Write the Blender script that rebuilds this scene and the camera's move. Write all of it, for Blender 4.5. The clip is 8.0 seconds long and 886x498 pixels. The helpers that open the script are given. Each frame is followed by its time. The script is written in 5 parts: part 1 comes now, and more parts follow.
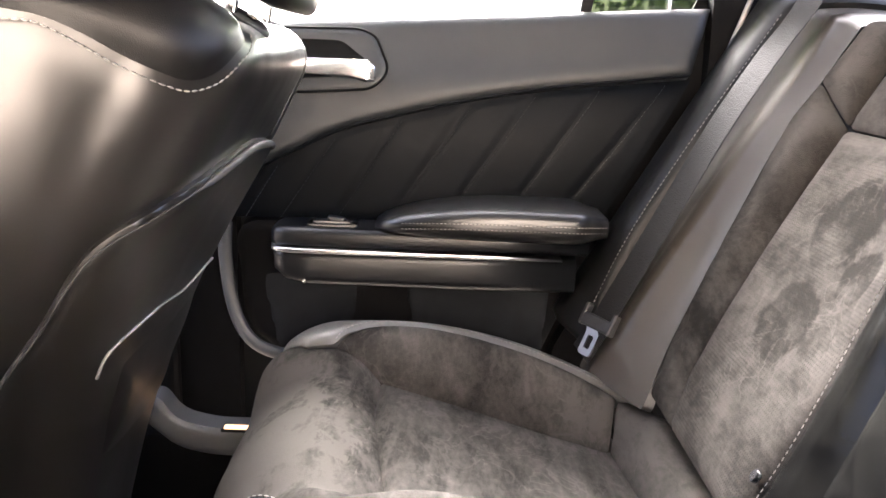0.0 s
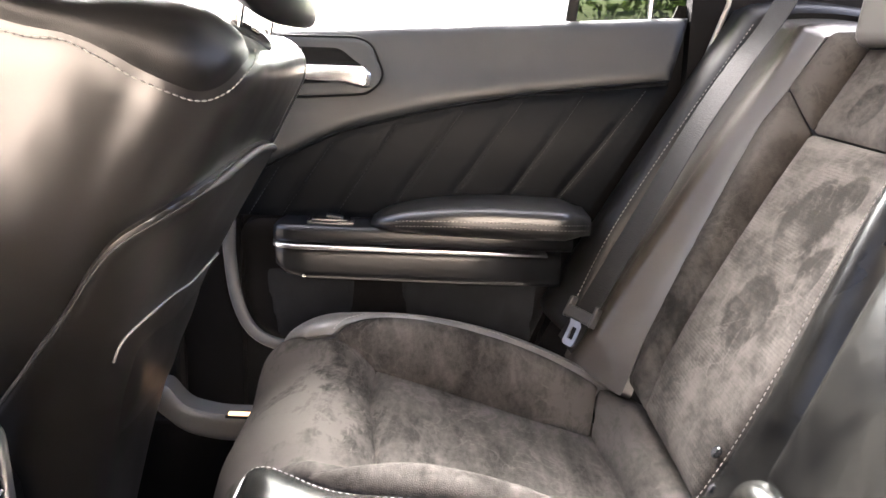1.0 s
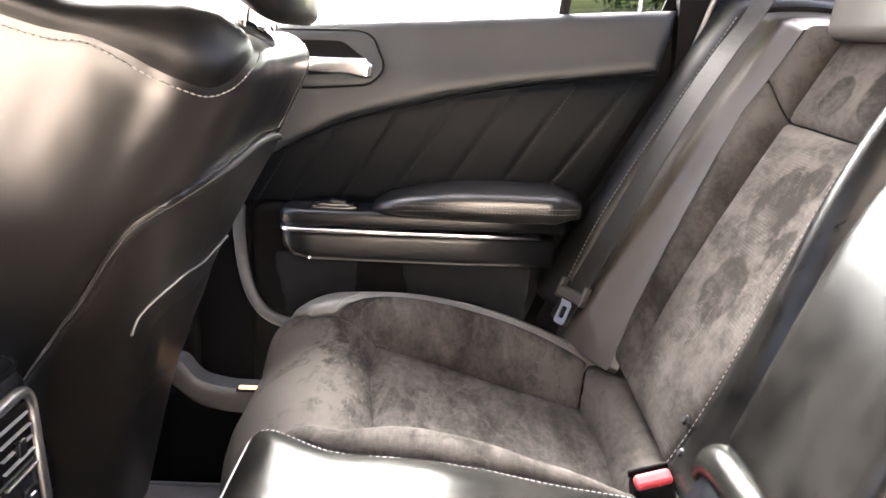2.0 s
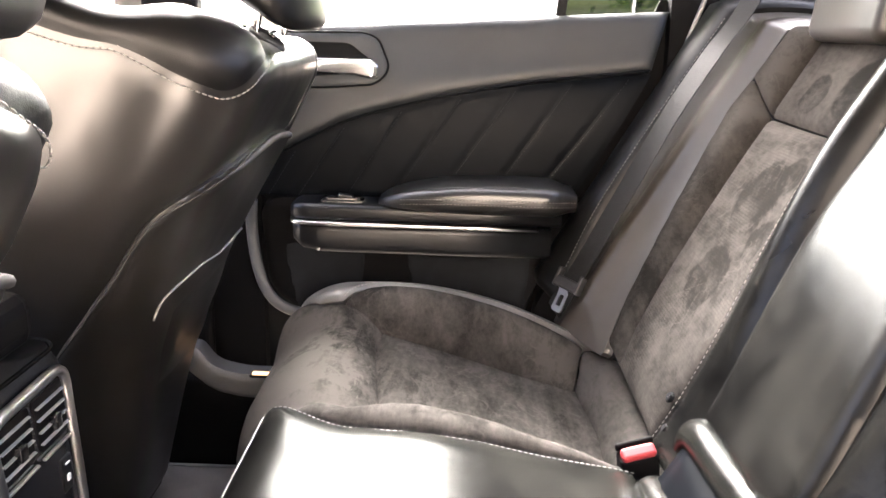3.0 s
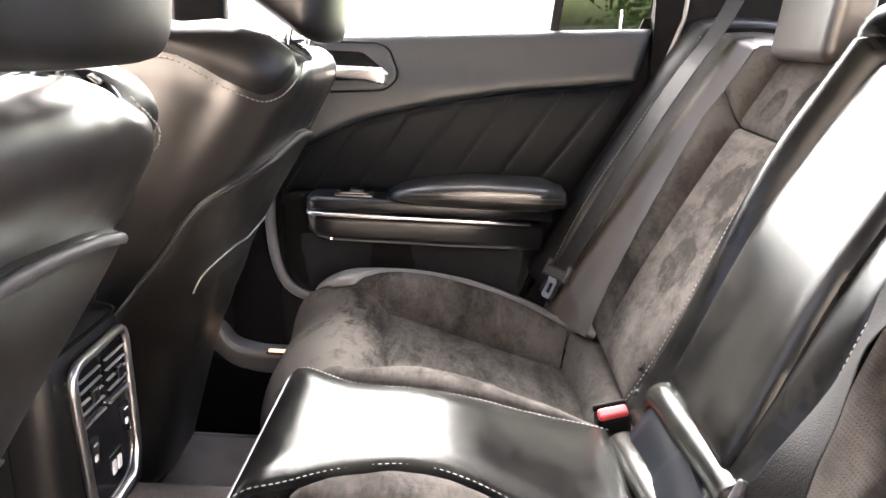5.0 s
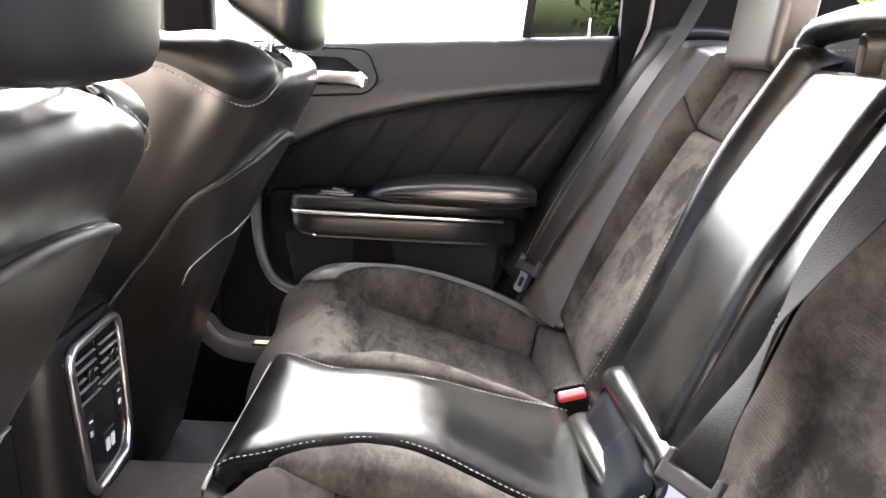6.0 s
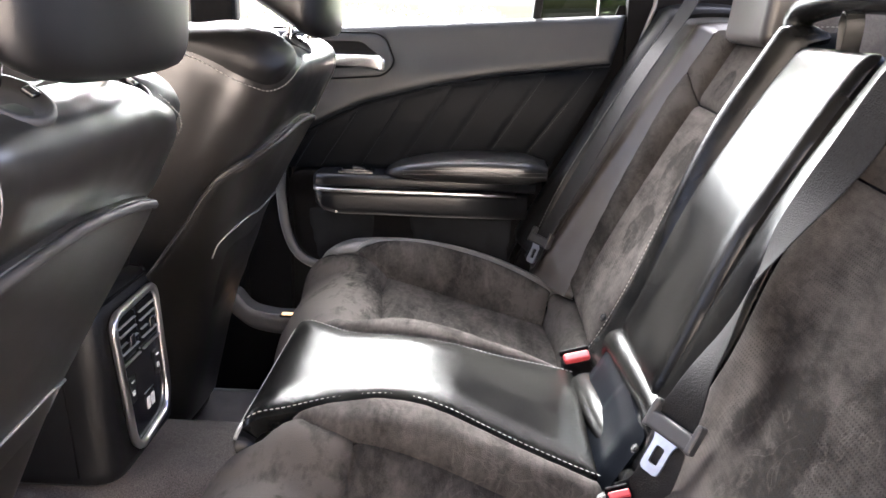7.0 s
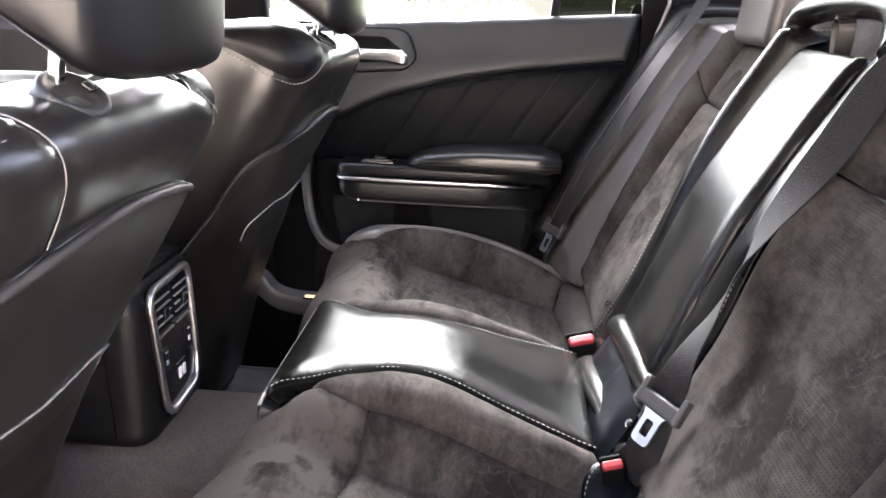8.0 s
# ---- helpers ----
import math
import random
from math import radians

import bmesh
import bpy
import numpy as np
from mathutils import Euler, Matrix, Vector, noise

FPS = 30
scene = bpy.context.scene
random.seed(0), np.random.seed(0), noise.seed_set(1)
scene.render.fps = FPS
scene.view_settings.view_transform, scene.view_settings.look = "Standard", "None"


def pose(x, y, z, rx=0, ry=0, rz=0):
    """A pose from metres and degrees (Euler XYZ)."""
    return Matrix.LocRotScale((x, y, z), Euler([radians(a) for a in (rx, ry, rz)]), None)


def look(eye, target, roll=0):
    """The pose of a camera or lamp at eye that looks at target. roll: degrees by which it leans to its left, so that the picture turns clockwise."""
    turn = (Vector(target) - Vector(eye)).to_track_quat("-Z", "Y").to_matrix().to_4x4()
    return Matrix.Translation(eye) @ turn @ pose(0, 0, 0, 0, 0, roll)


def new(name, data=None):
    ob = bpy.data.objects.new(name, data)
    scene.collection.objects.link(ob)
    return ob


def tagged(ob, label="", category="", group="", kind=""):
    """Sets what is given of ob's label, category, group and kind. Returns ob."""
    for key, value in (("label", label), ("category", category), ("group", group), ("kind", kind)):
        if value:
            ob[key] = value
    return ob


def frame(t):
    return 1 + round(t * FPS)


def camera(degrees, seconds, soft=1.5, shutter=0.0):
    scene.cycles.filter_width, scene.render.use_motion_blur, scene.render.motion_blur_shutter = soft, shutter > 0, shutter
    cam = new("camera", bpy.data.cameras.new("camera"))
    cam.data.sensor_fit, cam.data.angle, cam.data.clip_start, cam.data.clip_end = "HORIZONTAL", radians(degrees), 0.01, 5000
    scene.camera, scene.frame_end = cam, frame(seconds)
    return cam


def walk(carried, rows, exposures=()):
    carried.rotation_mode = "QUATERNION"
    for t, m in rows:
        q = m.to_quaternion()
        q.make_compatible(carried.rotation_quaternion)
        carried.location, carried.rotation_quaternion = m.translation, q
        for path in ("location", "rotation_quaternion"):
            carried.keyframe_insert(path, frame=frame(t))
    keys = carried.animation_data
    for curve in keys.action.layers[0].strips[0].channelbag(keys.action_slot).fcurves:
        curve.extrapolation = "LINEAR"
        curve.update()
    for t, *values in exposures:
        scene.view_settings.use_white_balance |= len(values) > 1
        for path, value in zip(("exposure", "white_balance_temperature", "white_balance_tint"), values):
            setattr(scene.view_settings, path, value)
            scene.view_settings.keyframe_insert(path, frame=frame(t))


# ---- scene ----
cam = camera(56.7, 8.0)
METRES, EYE, TILT, LEAN, TURN = 0.62, 0.77, -13.8, -2.0, 0.0
ROWS = [
    (0.0, 0.0, 0.0, 0.0, 0.0, 0.0, -0.0),
    (0.5, 0.0052, -0.0586, 0.004, -0.07, 0.15, -0.13),
    (1.0, 0.0235, -0.1149, -0.007, 0.1, -0.06, -0.04),
    (1.5, 0.0452, -0.1759, -0.0084, 0.63, -0.73, -0.08),
    (3.0, 0.0857, -0.3329, -0.0184, 1.69, -1.46, 0.17),
    (3.5, 0.0726, -0.4029, -0.025, 2.18, -1.62, 0.04),
    (4.0, 0.056, -0.4492, -0.0388, 2.42, -1.45, -0.33),
    (4.5, 0.0612, -0.5091, -0.0488, 1.97, -1.26, -0.59),
    (6.0, 0.1265, -0.7059, -0.0632, 0.85, -1.16, -0.78),
    (6.5, 0.1537, -0.7732, -0.077, 1.63, -1.98, -0.13),
    (7.0, 0.1696, -0.8329, -0.0751, 2.77, -2.65, -0.01),
    (7.5, 0.187, -0.8932, -0.0752, 3.8, -2.85, -0.28),
    (8.0, 0.2043, -0.9518, -0.0831, 4.55, -3.24, -0.97),
]
BASE = pose(0, 0, EYE, TILT, LEAN, TURN)
EXPOSURES = [(0.0, 5.73, 5980, 10), (3.2, 5.69, 6090, 10), (4.6, 5.57, 6060, 10), (5.8, 5.38, 5850, 10), (8.0, 5.08, 5650, 10)]
walk(cam, [(t, BASE @ pose(METRES * x, METRES * y, METRES * z, 90 + pitch, roll, yaw)) for t, x, y, z, yaw, pitch, roll in ROWS], EXPOSURES)

# ---- world and sun ----
world = bpy.data.worlds.new("sky")
scene.world = world
world.use_nodes = True
wn = world.node_tree.nodes
sky = wn.new("ShaderNodeTexSky")
sky.sky_type, sky.sun_disc = "NISHITA", False
sky.sun_elevation, sky.sun_rotation = radians(42), radians(-10)
sky.air_density, sky.dust_density, sky.ozone_density = 0.35, 9.0, 0.3
wn["Background"].inputs["Strength"].default_value = 0.15
world.node_tree.links.new(sky.outputs["Color"], wn["Background"].inputs["Color"])
sun = new("sun", bpy.data.lights.new("sun", "SUN"))
sun.data.energy, sun.data.angle, sun.data.color = 0.4, radians(25), (1.0, 0.96, 0.9)
sun.matrix_world = look((0, 0, 0), (0.12, -0.73, -0.67))


# ---- materials ----
def material(name, color, rough=0.5, metal=0.0, tint=None, blotch=0.0, blotch_size=8.0, grain=0.0, grain_size=900.0,
             bump=0.0, bump_size=700.0, sheen=0.0, spec=0.5, rough_var=0.0, coat=0.0, bump_kind="noise", random_value=0.0):
    """Principled surface with colour blotches and grain at two scales, gloss variation and fine relief."""
    m = bpy.data.materials.new(name)
    m.use_nodes = True
    nt = m.node_tree
    b = nt.nodes["Principled BSDF"]
    b.inputs["Roughness"].default_value, b.inputs["Metallic"].default_value = rough, metal
    b.inputs["Specular IOR Level"].default_value = spec
    b.inputs["Sheen Weight"].default_value = sheen
    b.inputs["Sheen Roughness"].default_value = 0.4
    b.inputs["Coat Weight"].default_value = coat
    co = nt.nodes.new("ShaderNodeNewGeometry").outputs["Position"]

    def tex(scale, detail=4.0, distortion=0.0):
        n = nt.nodes.new("ShaderNodeTexNoise")
        n.inputs["Scale"].default_value, n.inputs["Detail"].default_value = scale, detail
        n.inputs["Distortion"].default_value = distortion
        nt.links.new(co, n.inputs["Vector"])
        return n.outputs["Fac"]

    def ramp(fac, lo, hi):
        n = nt.nodes.new("ShaderNodeMapRange")
        n.inputs["From Min"].default_value, n.inputs["From Max"].default_value = lo, hi
        nt.links.new(fac, n.inputs["Value"])
        return n.outputs["Result"]

    def mix(fac, a, c):
        n = nt.nodes.new("ShaderNodeMix")
        n.data_type = "RGBA"
        for sock, value in ((n.inputs[0], fac), (n.inputs[6], a), (n.inputs[7], c)):
            if hasattr(value, "links"):
                nt.links.new(value, sock)
            elif isinstance(value, tuple):
                sock.default_value = (*value, 1)
            else:
                sock.default_value = value
        return n.outputs[2]

    col = color
    if blotch:
        col = mix(ramp(tex(blotch_size, 6.0, 0.8), 0.38, 0.62), col, tint or tuple(c * (1 - blotch) for c in color))
    if grain:
        col = mix(ramp(tex(grain_size, 3.0), 0.3, 0.7), col, tuple(c * (1 - grain) for c in color) if not blotch else tuple(c * (1 - grain) for c in (tint or color)))
        nt.nodes[-1].inputs[0].default_value = 0.5
    if hasattr(col, "links"):
        nt.links.new(col, b.inputs["Base Color"])
    else:
        b.inputs["Base Color"].default_value = (*color, 1)
    if rough_var:
        n = nt.nodes.new("ShaderNodeMapRange")
        n.inputs["To Min"].default_value, n.inputs["To Max"].default_value = max(0.02, rough - rough_var), min(1, rough + rough_var)
        nt.links.new(ramp(tex(14.0, 5.0, 0.5), 0.3, 0.7), n.inputs["Value"])
        nt.links.new(n.outputs["Result"], b.inputs["Roughness"])
    if bump:
        bn = nt.nodes.new("ShaderNodeBump")
        bn.inputs["Strength"].default_value, bn.inputs["Distance"].default_value = bump, 0.001
        if bump_kind == "cells":
            v = nt.nodes.new("ShaderNodeTexVoronoi")
            v.inputs["Scale"].default_value = bump_size
            nt.links.new(co, v.inputs["Vector"])
            nt.links.new(v.outputs["Distance"], bn.inputs["Height"])
        else:
            nt.links.new(tex(bump_size, 3.0), bn.inputs["Height"])
        nt.links.new(bn.outputs["Normal"], b.inputs["Normal"])
    return m


def worn_leather(name, color, tint, rough, spec, swirl=0.03, swell=0.02):
    """Handled leather: dark hide with rubbed swirls that change its tone and gloss, soft swelling and fine grain."""
    m = bpy.data.materials.new(name)
    m.use_nodes = True
    nt = m.node_tree
    link = nt.links.new
    b = nt.nodes["Principled BSDF"]
    b.inputs["Specular IOR Level"].default_value = spec
    pos = nt.nodes.new("ShaderNodeNewGeometry").outputs["Position"]

    def field(scale, detail, distortion, lo=0.2, hi=0.8):
        n, k = nt.nodes.new("ShaderNodeTexNoise"), nt.nodes.new("ShaderNodeMapRange")
        n.inputs["Scale"].default_value, n.inputs["Detail"].default_value, n.inputs["Distortion"].default_value = scale, detail, distortion
        link(pos, n.inputs["Vector"])
        k.interpolation_type = "SMOOTHSTEP"
        k.inputs["From Min"].default_value, k.inputs["From Max"].default_value = lo, hi
        link(n.outputs["Fac"], k.inputs["Value"])
        return k.outputs["Result"]

    def blend(op, a, c):
        n = nt.nodes.new("ShaderNodeMath")
        n.operation = op
        for sock, value in zip(n.inputs, (a, c)):
            if hasattr(value, "links"):
                link(value, sock)
            else:
                sock.default_value = value
        return n.outputs[0]

    rubbed = blend("ADD", blend("MULTIPLY", field(9.0, 4.0, 0.6), 0.55), blend("MULTIPLY", field(30.0, 4.0, 0.9), 0.45))
    mx = nt.nodes.new("ShaderNodeMix")
    mx.data_type = "RGBA"
    mx.inputs[6].default_value, mx.inputs[7].default_value = (*color, 1), (*tint, 1)
    link(blend("ADD", blend("MULTIPLY", field(8.0, 3.0, 0.5, 0.30, 0.70), 0.75), blend("MULTIPLY", field(30.0, 4.0, 0.5, 0.25, 0.75), 0.25)), mx.inputs[0])
    link(mx.outputs[2], b.inputs["Base Color"])
    link(blend("ADD", blend("MULTIPLY", rubbed, 2 * swirl), rough - swirl), b.inputs["Roughness"])
    cells = nt.nodes.new("ShaderNodeTexVoronoi")
    cells.inputs["Scale"].default_value = 1200
    link(pos, cells.inputs["Vector"])
    height = blend("ADD", blend("MULTIPLY", cells.outputs["Distance"], 0.10), blend("MULTIPLY", field(34.0, 3.0, 0.8), swell))
    bn = nt.nodes.new("ShaderNodeBump")
    bn.inputs["Strength"].default_value, bn.inputs["Distance"].default_value = 1.0, 0.001
    link(height, bn.inputs["Height"])
    link(bn.outputs["Normal"], b.inputs["Normal"])
    return m


def glass_material(name, tint):
    m = bpy.data.materials.new(name)
    m.use_nodes = True
    nt = m.node_tree
    nt.nodes.remove(nt.nodes["Principled BSDF"])
    t, g, f, x = (nt.nodes.new("ShaderNode" + k) for k in ("BsdfTransparent", "BsdfGlossy", "Fresnel", "MixShader"))
    t.inputs["Color"].default_value, g.inputs["Roughness"].default_value = (*tint, 1), 0.02
    nt.links.new(f.outputs[0], x.inputs[0])
    nt.links.new(t.outputs[0], x.inputs[1])
    nt.links.new(g.outputs[0], x.inputs[2])
    nt.links.new(x.outputs[0], nt.nodes["Material Output"].inputs[0])
    return m


LEATHER = material("black_leather", (0.0045, 0.0043, 0.0043), 0.42, spec=0.22, blotch=0.35, blotch_size=5, bump=0.16, bump_size=1100, bump_kind="cells", rough_var=0.04)
LEATHER_SOFT = material("matt_black_leather", (0.0015, 0.0022, 0.0034), 0.42, spec=0.05, blotch=0.3, blotch_size=6, bump=0.12, bump_size=1000, bump_kind="cells", rough_var=0.04)
def suede_material(name, light, dark, holes=False, spots=(), scuffs=(), pale_patches=()):
    """Napped suede: soft tonal drifts, strokes of brushed nap, handled patches with a crisp rim, scuffed spots, and a grid of small holes where perforated."""
    m = bpy.data.materials.new(name)
    m.use_nodes = True
    nt = m.node_tree
    link = nt.links.new
    b = nt.nodes["Principled BSDF"]
    b.inputs["Roughness"].default_value, b.inputs["Specular IOR Level"].default_value = 1.0, 0.0
    b.inputs["Sheen Weight"].default_value, b.inputs["Sheen Roughness"].default_value = 0.006, 0.5
    pos = nt.nodes.new("ShaderNodeNewGeometry").outputs["Position"]

    def field(scale, detail, lo, hi, distortion=0.0, stretch=None, turn=(0, 0, 0)):
        n = nt.nodes.new("ShaderNodeTexNoise")
        n.inputs["Scale"].default_value, n.inputs["Detail"].default_value, n.inputs["Distortion"].default_value = scale, detail, distortion
        src = pos
        if stretch:
            v = nt.nodes.new("ShaderNodeMapping")
            v.inputs["Scale"].default_value, v.inputs["Rotation"].default_value = stretch, turn
            link(pos, v.inputs["Vector"])
            src = v.outputs[0]
        link(src, n.inputs["Vector"])
        k = nt.nodes.new("ShaderNodeMapRange")
        k.interpolation_type = "SMOOTHSTEP"
        k.inputs["From Min"].default_value, k.inputs["From Max"].default_value = lo, hi
        link(n.outputs["Fac"], k.inputs["Value"])
        return k.outputs["Result"]

    def math_node(op, a, c):
        n = nt.nodes.new("ShaderNodeMath")
        n.operation = op
        for sock, value in zip(n.inputs, (a, c)):
            if hasattr(value, "links"):
                link(value, sock)
            else:
                sock.default_value = value
        return n.outputs[0]

    def near_to(x, y, z, inner, outer, waver):
        away = nt.nodes.new("ShaderNodeVectorMath")
        away.operation = "DISTANCE"
        away.inputs[1].default_value = (x, y, z)
        link(pos, away.inputs[0])
        edge = math_node("ADD", away.outputs["Value"], math_node("MULTIPLY", math_node("SUBTRACT", field(26.0, 4.0, 0.25, 0.75), 0.5), waver))
        k = nt.nodes.new("ShaderNodeMapRange")
        k.interpolation_type = "SMOOTHSTEP"
        k.inputs["From Min"].default_value, k.inputs["From Max"].default_value = inner, outer
        k.inputs["To Min"].default_value, k.inputs["To Max"].default_value = 1.0, 0.0
        link(edge, k.inputs["Value"])
        return k.outputs["Result"]

    drift = field(5.0, 3.0, 0.36, 0.66, 0.4)
    brushed = field(15.0, 5.0, 0.36, 0.68, 0.9, (1.0, 0.45, 0.7), (0.2, 0.1, 0.6))
    strokes = field(38.0, 5.0, 0.42, 0.72, 0.6, (1.0, 0.16, 0.5), (0.3, 0.2, -0.5))
    fac = math_node("ADD", math_node("MULTIPLY", drift, 0.5), math_node("MULTIPLY", brushed, 0.38))
    mottle = field(32.0, 6.0, 0.38, 0.66, 0.7)
    fac = math_node("ADD", fac, math_node("MULTIPLY", mottle, 0.2))
    fac = math_node("ADD", fac, 0.08)
    fac = math_node("SUBTRACT", fac, math_node("MULTIPLY", strokes, 0.36))
    for x, y, z, size in spots:
        rim = near_to(x, y, z, size * 0.80, size, size * 0.14)
        core = near_to(x + size * 0.22, y, z - size * 0.75, size * 0.2, size * 1.15, size * 0.25)
        fac = math_node("ADD", fac, math_node("MULTIPLY", math_node("MAXIMUM", math_node("SUBTRACT", rim, core), 0.0), 0.6))
    for x, y, z, size in pale_patches:
        fac = math_node("SUBTRACT", fac, math_node("MULTIPLY", near_to(x, y, z, size * 0.45, size, size * 0.8), 0.7))
    for x, y, z, size in scuffs:
        patch = near_to(x, y, z, size * 0.35, size, size * 0.9)
        worn = math_node("MULTIPLY", patch, field(70.0, 5.0, 0.36, 0.6, 1.6, (1.0, 0.6, 0.9)))
        scratch = math_node("MULTIPLY", patch, field(120.0, 4.0, 0.60, 0.68, 2.0, (0.5, 0.14, 0.5), (0.4, 0.3, 0.9)))
        fac = math_node("ADD", fac, math_node("SUBTRACT", math_node("MULTIPLY", worn, 0.34), math_node("MULTIPLY", scratch, 0.6)))
    wave = nt.nodes.new("ShaderNodeTexNoise")
    wave.inputs["Scale"].default_value, wave.inputs["Detail"].default_value, wave.inputs["Distortion"].default_value = 17.0, 5.0, 1.7
    link(pos, wave.inputs["Vector"])
    off_line = math_node("ABSOLUTE", math_node("SUBTRACT", wave.outputs["Fac"], 0.5), 0.0)
    crease = math_node("MAXIMUM", math_node("SUBTRACT", 1.0, math_node("MULTIPLY", off_line, 34.0)), 0.0)
    crease = math_node("MULTIPLY", crease, field(9.0, 3.0, 0.45, 0.62))
    fac = math_node("SUBTRACT", fac, math_node("MULTIPLY", crease, 0.42))
    fine = field(900.0, 2.0, 0.3, 0.7)
    fac = math_node("ADD", fac, math_node("MULTIPLY", math_node("SUBTRACT", fine, 0.5), 0.22))
    nap = field(190.0, 5.0, 0.3, 0.7, 0.4, (1.0, 0.4, 0.8))
    fac = math_node("ADD", fac, math_node("MULTIPLY", math_node("SUBTRACT", nap, 0.5), 0.26))
    mx = nt.nodes.new("ShaderNodeMix")
    mx.data_type, mx.clamp_factor = "RGBA", True
    mx.inputs[6].default_value, mx.inputs[7].default_value = (*light, 1), (*dark, 1)
    link(fac, mx.inputs[0])
    col = mx.outputs[2]
    height = fine
    if holes:
        sep = nt.nodes.new("ShaderNodeSeparateXYZ")
        link(pos, sep.inputs[0])
        up = math_node("ADD", math_node("MULTIPLY", sep.outputs[0], 0.5), math_node("MULTIPLY", sep.outputs[2], 0.866))
        wave = 2 * math.pi / 0.0058
        a = math_node("SINE", math_node("MULTIPLY", math_node("ADD", sep.outputs[1], up), wave * 0.707), 0.0)
        c = math_node("SINE", math_node("MULTIPLY", math_node("SUBTRACT", sep.outputs[1], up), wave * 0.707), 0.0)
        dot = math_node("GREATER_THAN", math_node("MULTIPLY", a, c), 0.55)
        hole = nt.nodes.new("ShaderNodeMix")
        hole.data_type = "RGBA"
        link(math_node("MULTIPLY", dot, math_node("ADD", math_node("MULTIPLY", field(11.0, 3.0, 0.42, 0.6), 0.30), 0.14)), hole.inputs[0])
        link(col, hole.inputs[6])
        hole.inputs[7].default_value = (*[d * 0.35 for d in dark], 1)
        col = hole.outputs[2]
        height = math_node("SUBTRACT", fine, math_node("MULTIPLY", dot, 0.8))
    link(col, b.inputs["Base Color"])
    bn = nt.nodes.new("ShaderNodeBump")
    bn.inputs["Strength"].default_value, bn.inputs["Distance"].default_value = 0.4, 0.001
    link(height, bn.inputs["Height"])
    link(bn.outputs["Normal"], b.inputs["Normal"])
    return m


STAINS = [(0.433, 0.850, 0.604, 0.062), (0.372, 0.835, 0.497, 0.055), (0.409, 0.765, 0.565, 0.035), (0.455, 0.80, 0.64, 0.03), (0.365, 0.16, 0.48, 0.09), (0.515, 0.80, 0.745, 0.045), (0.505, 0.90, 0.735, 0.035)]
SCUFFS = [(-0.125, 0.93, 0.352, 0.095), (-0.10, 0.80, 0.352, 0.075)]
# Centres and radii of paler patches on the front rolls.
PALE_PATCHES = [(-0.18, 0.10, 0.31, 0.19), (-0.14, 0.29, 0.345, 0.11), (-0.20, 0.98, 0.30, 0.12), (-0.19, 0.80, 0.30, 0.13)]
SUEDE = suede_material("charcoal_suede", (0.0470, 0.0432, 0.0402), (0.0130, 0.0120, 0.0112), False, (), SCUFFS, PALE_PATCHES)
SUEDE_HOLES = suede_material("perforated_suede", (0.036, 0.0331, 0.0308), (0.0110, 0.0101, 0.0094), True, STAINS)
# Darker copy of the suede: shade of the turned-away bolsters is in its colour.
SUEDE_BACK = suede_material("shaded_back_suede", (0.0300, 0.0276, 0.0257), (0.0068, 0.0063, 0.0059), False, STAINS[5:])
PLASTIC = material("grey_soft_plastic", (0.0066, 0.0081, 0.0101), 0.46, spec=0.42, blotch=0.15, blotch_size=4, bump=0.3, bump_size=1500, rough_var=0.05)
PLASTIC_DARK = material("black_plastic", (0.0050, 0.0050, 0.0054), 0.38, spec=0.22, blotch=0.2, bump=0.3, bump_size=1300, rough_var=0.05)
BACK_LEATHER = worn_leather("polished_black_leather", (0.0012, 0.0012, 0.0013), (0.0130, 0.0130, 0.0118), 0.20, 0.14, 0.03)
CENTRE_LEATHER = worn_leather("smooth_black_leather", (0.0014, 0.0014, 0.0015), (0.0110, 0.0111, 0.0098), 0.21, 0.10)
# Black leather with the tan reflection from outside lifted into its base colour.
SEAT_LEATHER = material("reflection_toned_leather", (0.0096, 0.0090, 0.0083), 0.28, spec=0.6, tint=(0.0074, 0.0070, 0.0065), blotch=1, blotch_size=5, bump=0.05, bump_size=1300, bump_kind="cells")
DOOR_BLACK = material("door_black_plastic", (0.0036, 0.0042, 0.0053), 0.36, spec=0.30, blotch=0.2, bump=0.1, bump_size=1300)
DOOR_INSET = material("door_inset_cloth", (0.0066, 0.0076, 0.0092), 0.7, spec=0.10, blotch=0.3, blotch_size=20, bump=0.4, bump_size=1200)
PLASTIC_GREY = material("light_grey_plastic", (0.07, 0.07, 0.07), 0.5, blotch=0.2, bump=0.2, bump_size=1300)
EDGE_TRIM = material("dark_grey_edge_trim", (0.044, 0.048, 0.054), 0.5, blotch=0.2, bump=0.2, bump_size=1300)
VENT_GREY = material("vent_slat_grey", (0.22, 0.22, 0.215), 0.35, blotch=0.2, blotch_size=40)
# Black shell plastic; its tan sheen is mixed into the base colour.
SHELL_PLASTIC = material("sheen_toned_shell_plastic", (0.0085, 0.0077, 0.0068), 0.34, spec=0.6, blotch=0.3, blotch_size=10, bump=0.15, bump_size=1400, rough_var=0.03)
GLOSS = material("gloss_black", (0.012, 0.012, 0.013), 0.15, blotch=0.1)
SATIN = material("satin_silver", (0.62, 0.62, 0.63), 0.28, metal=1.0, blotch=0.08, blotch_size=30)
STEEL = material("bright_steel", (0.75, 0.75, 0.75), 0.2, metal=1.0, blotch=0.08, blotch_size=40)
CARPET = material("black_carpet", (0.085, 0.078, 0.076), 1.0, tint=(0.05, 0.046, 0.045), blotch=1, blotch_size=12, grain=0.5, grain_size=700, bump=1.0, bump_size=900, spec=0.1)
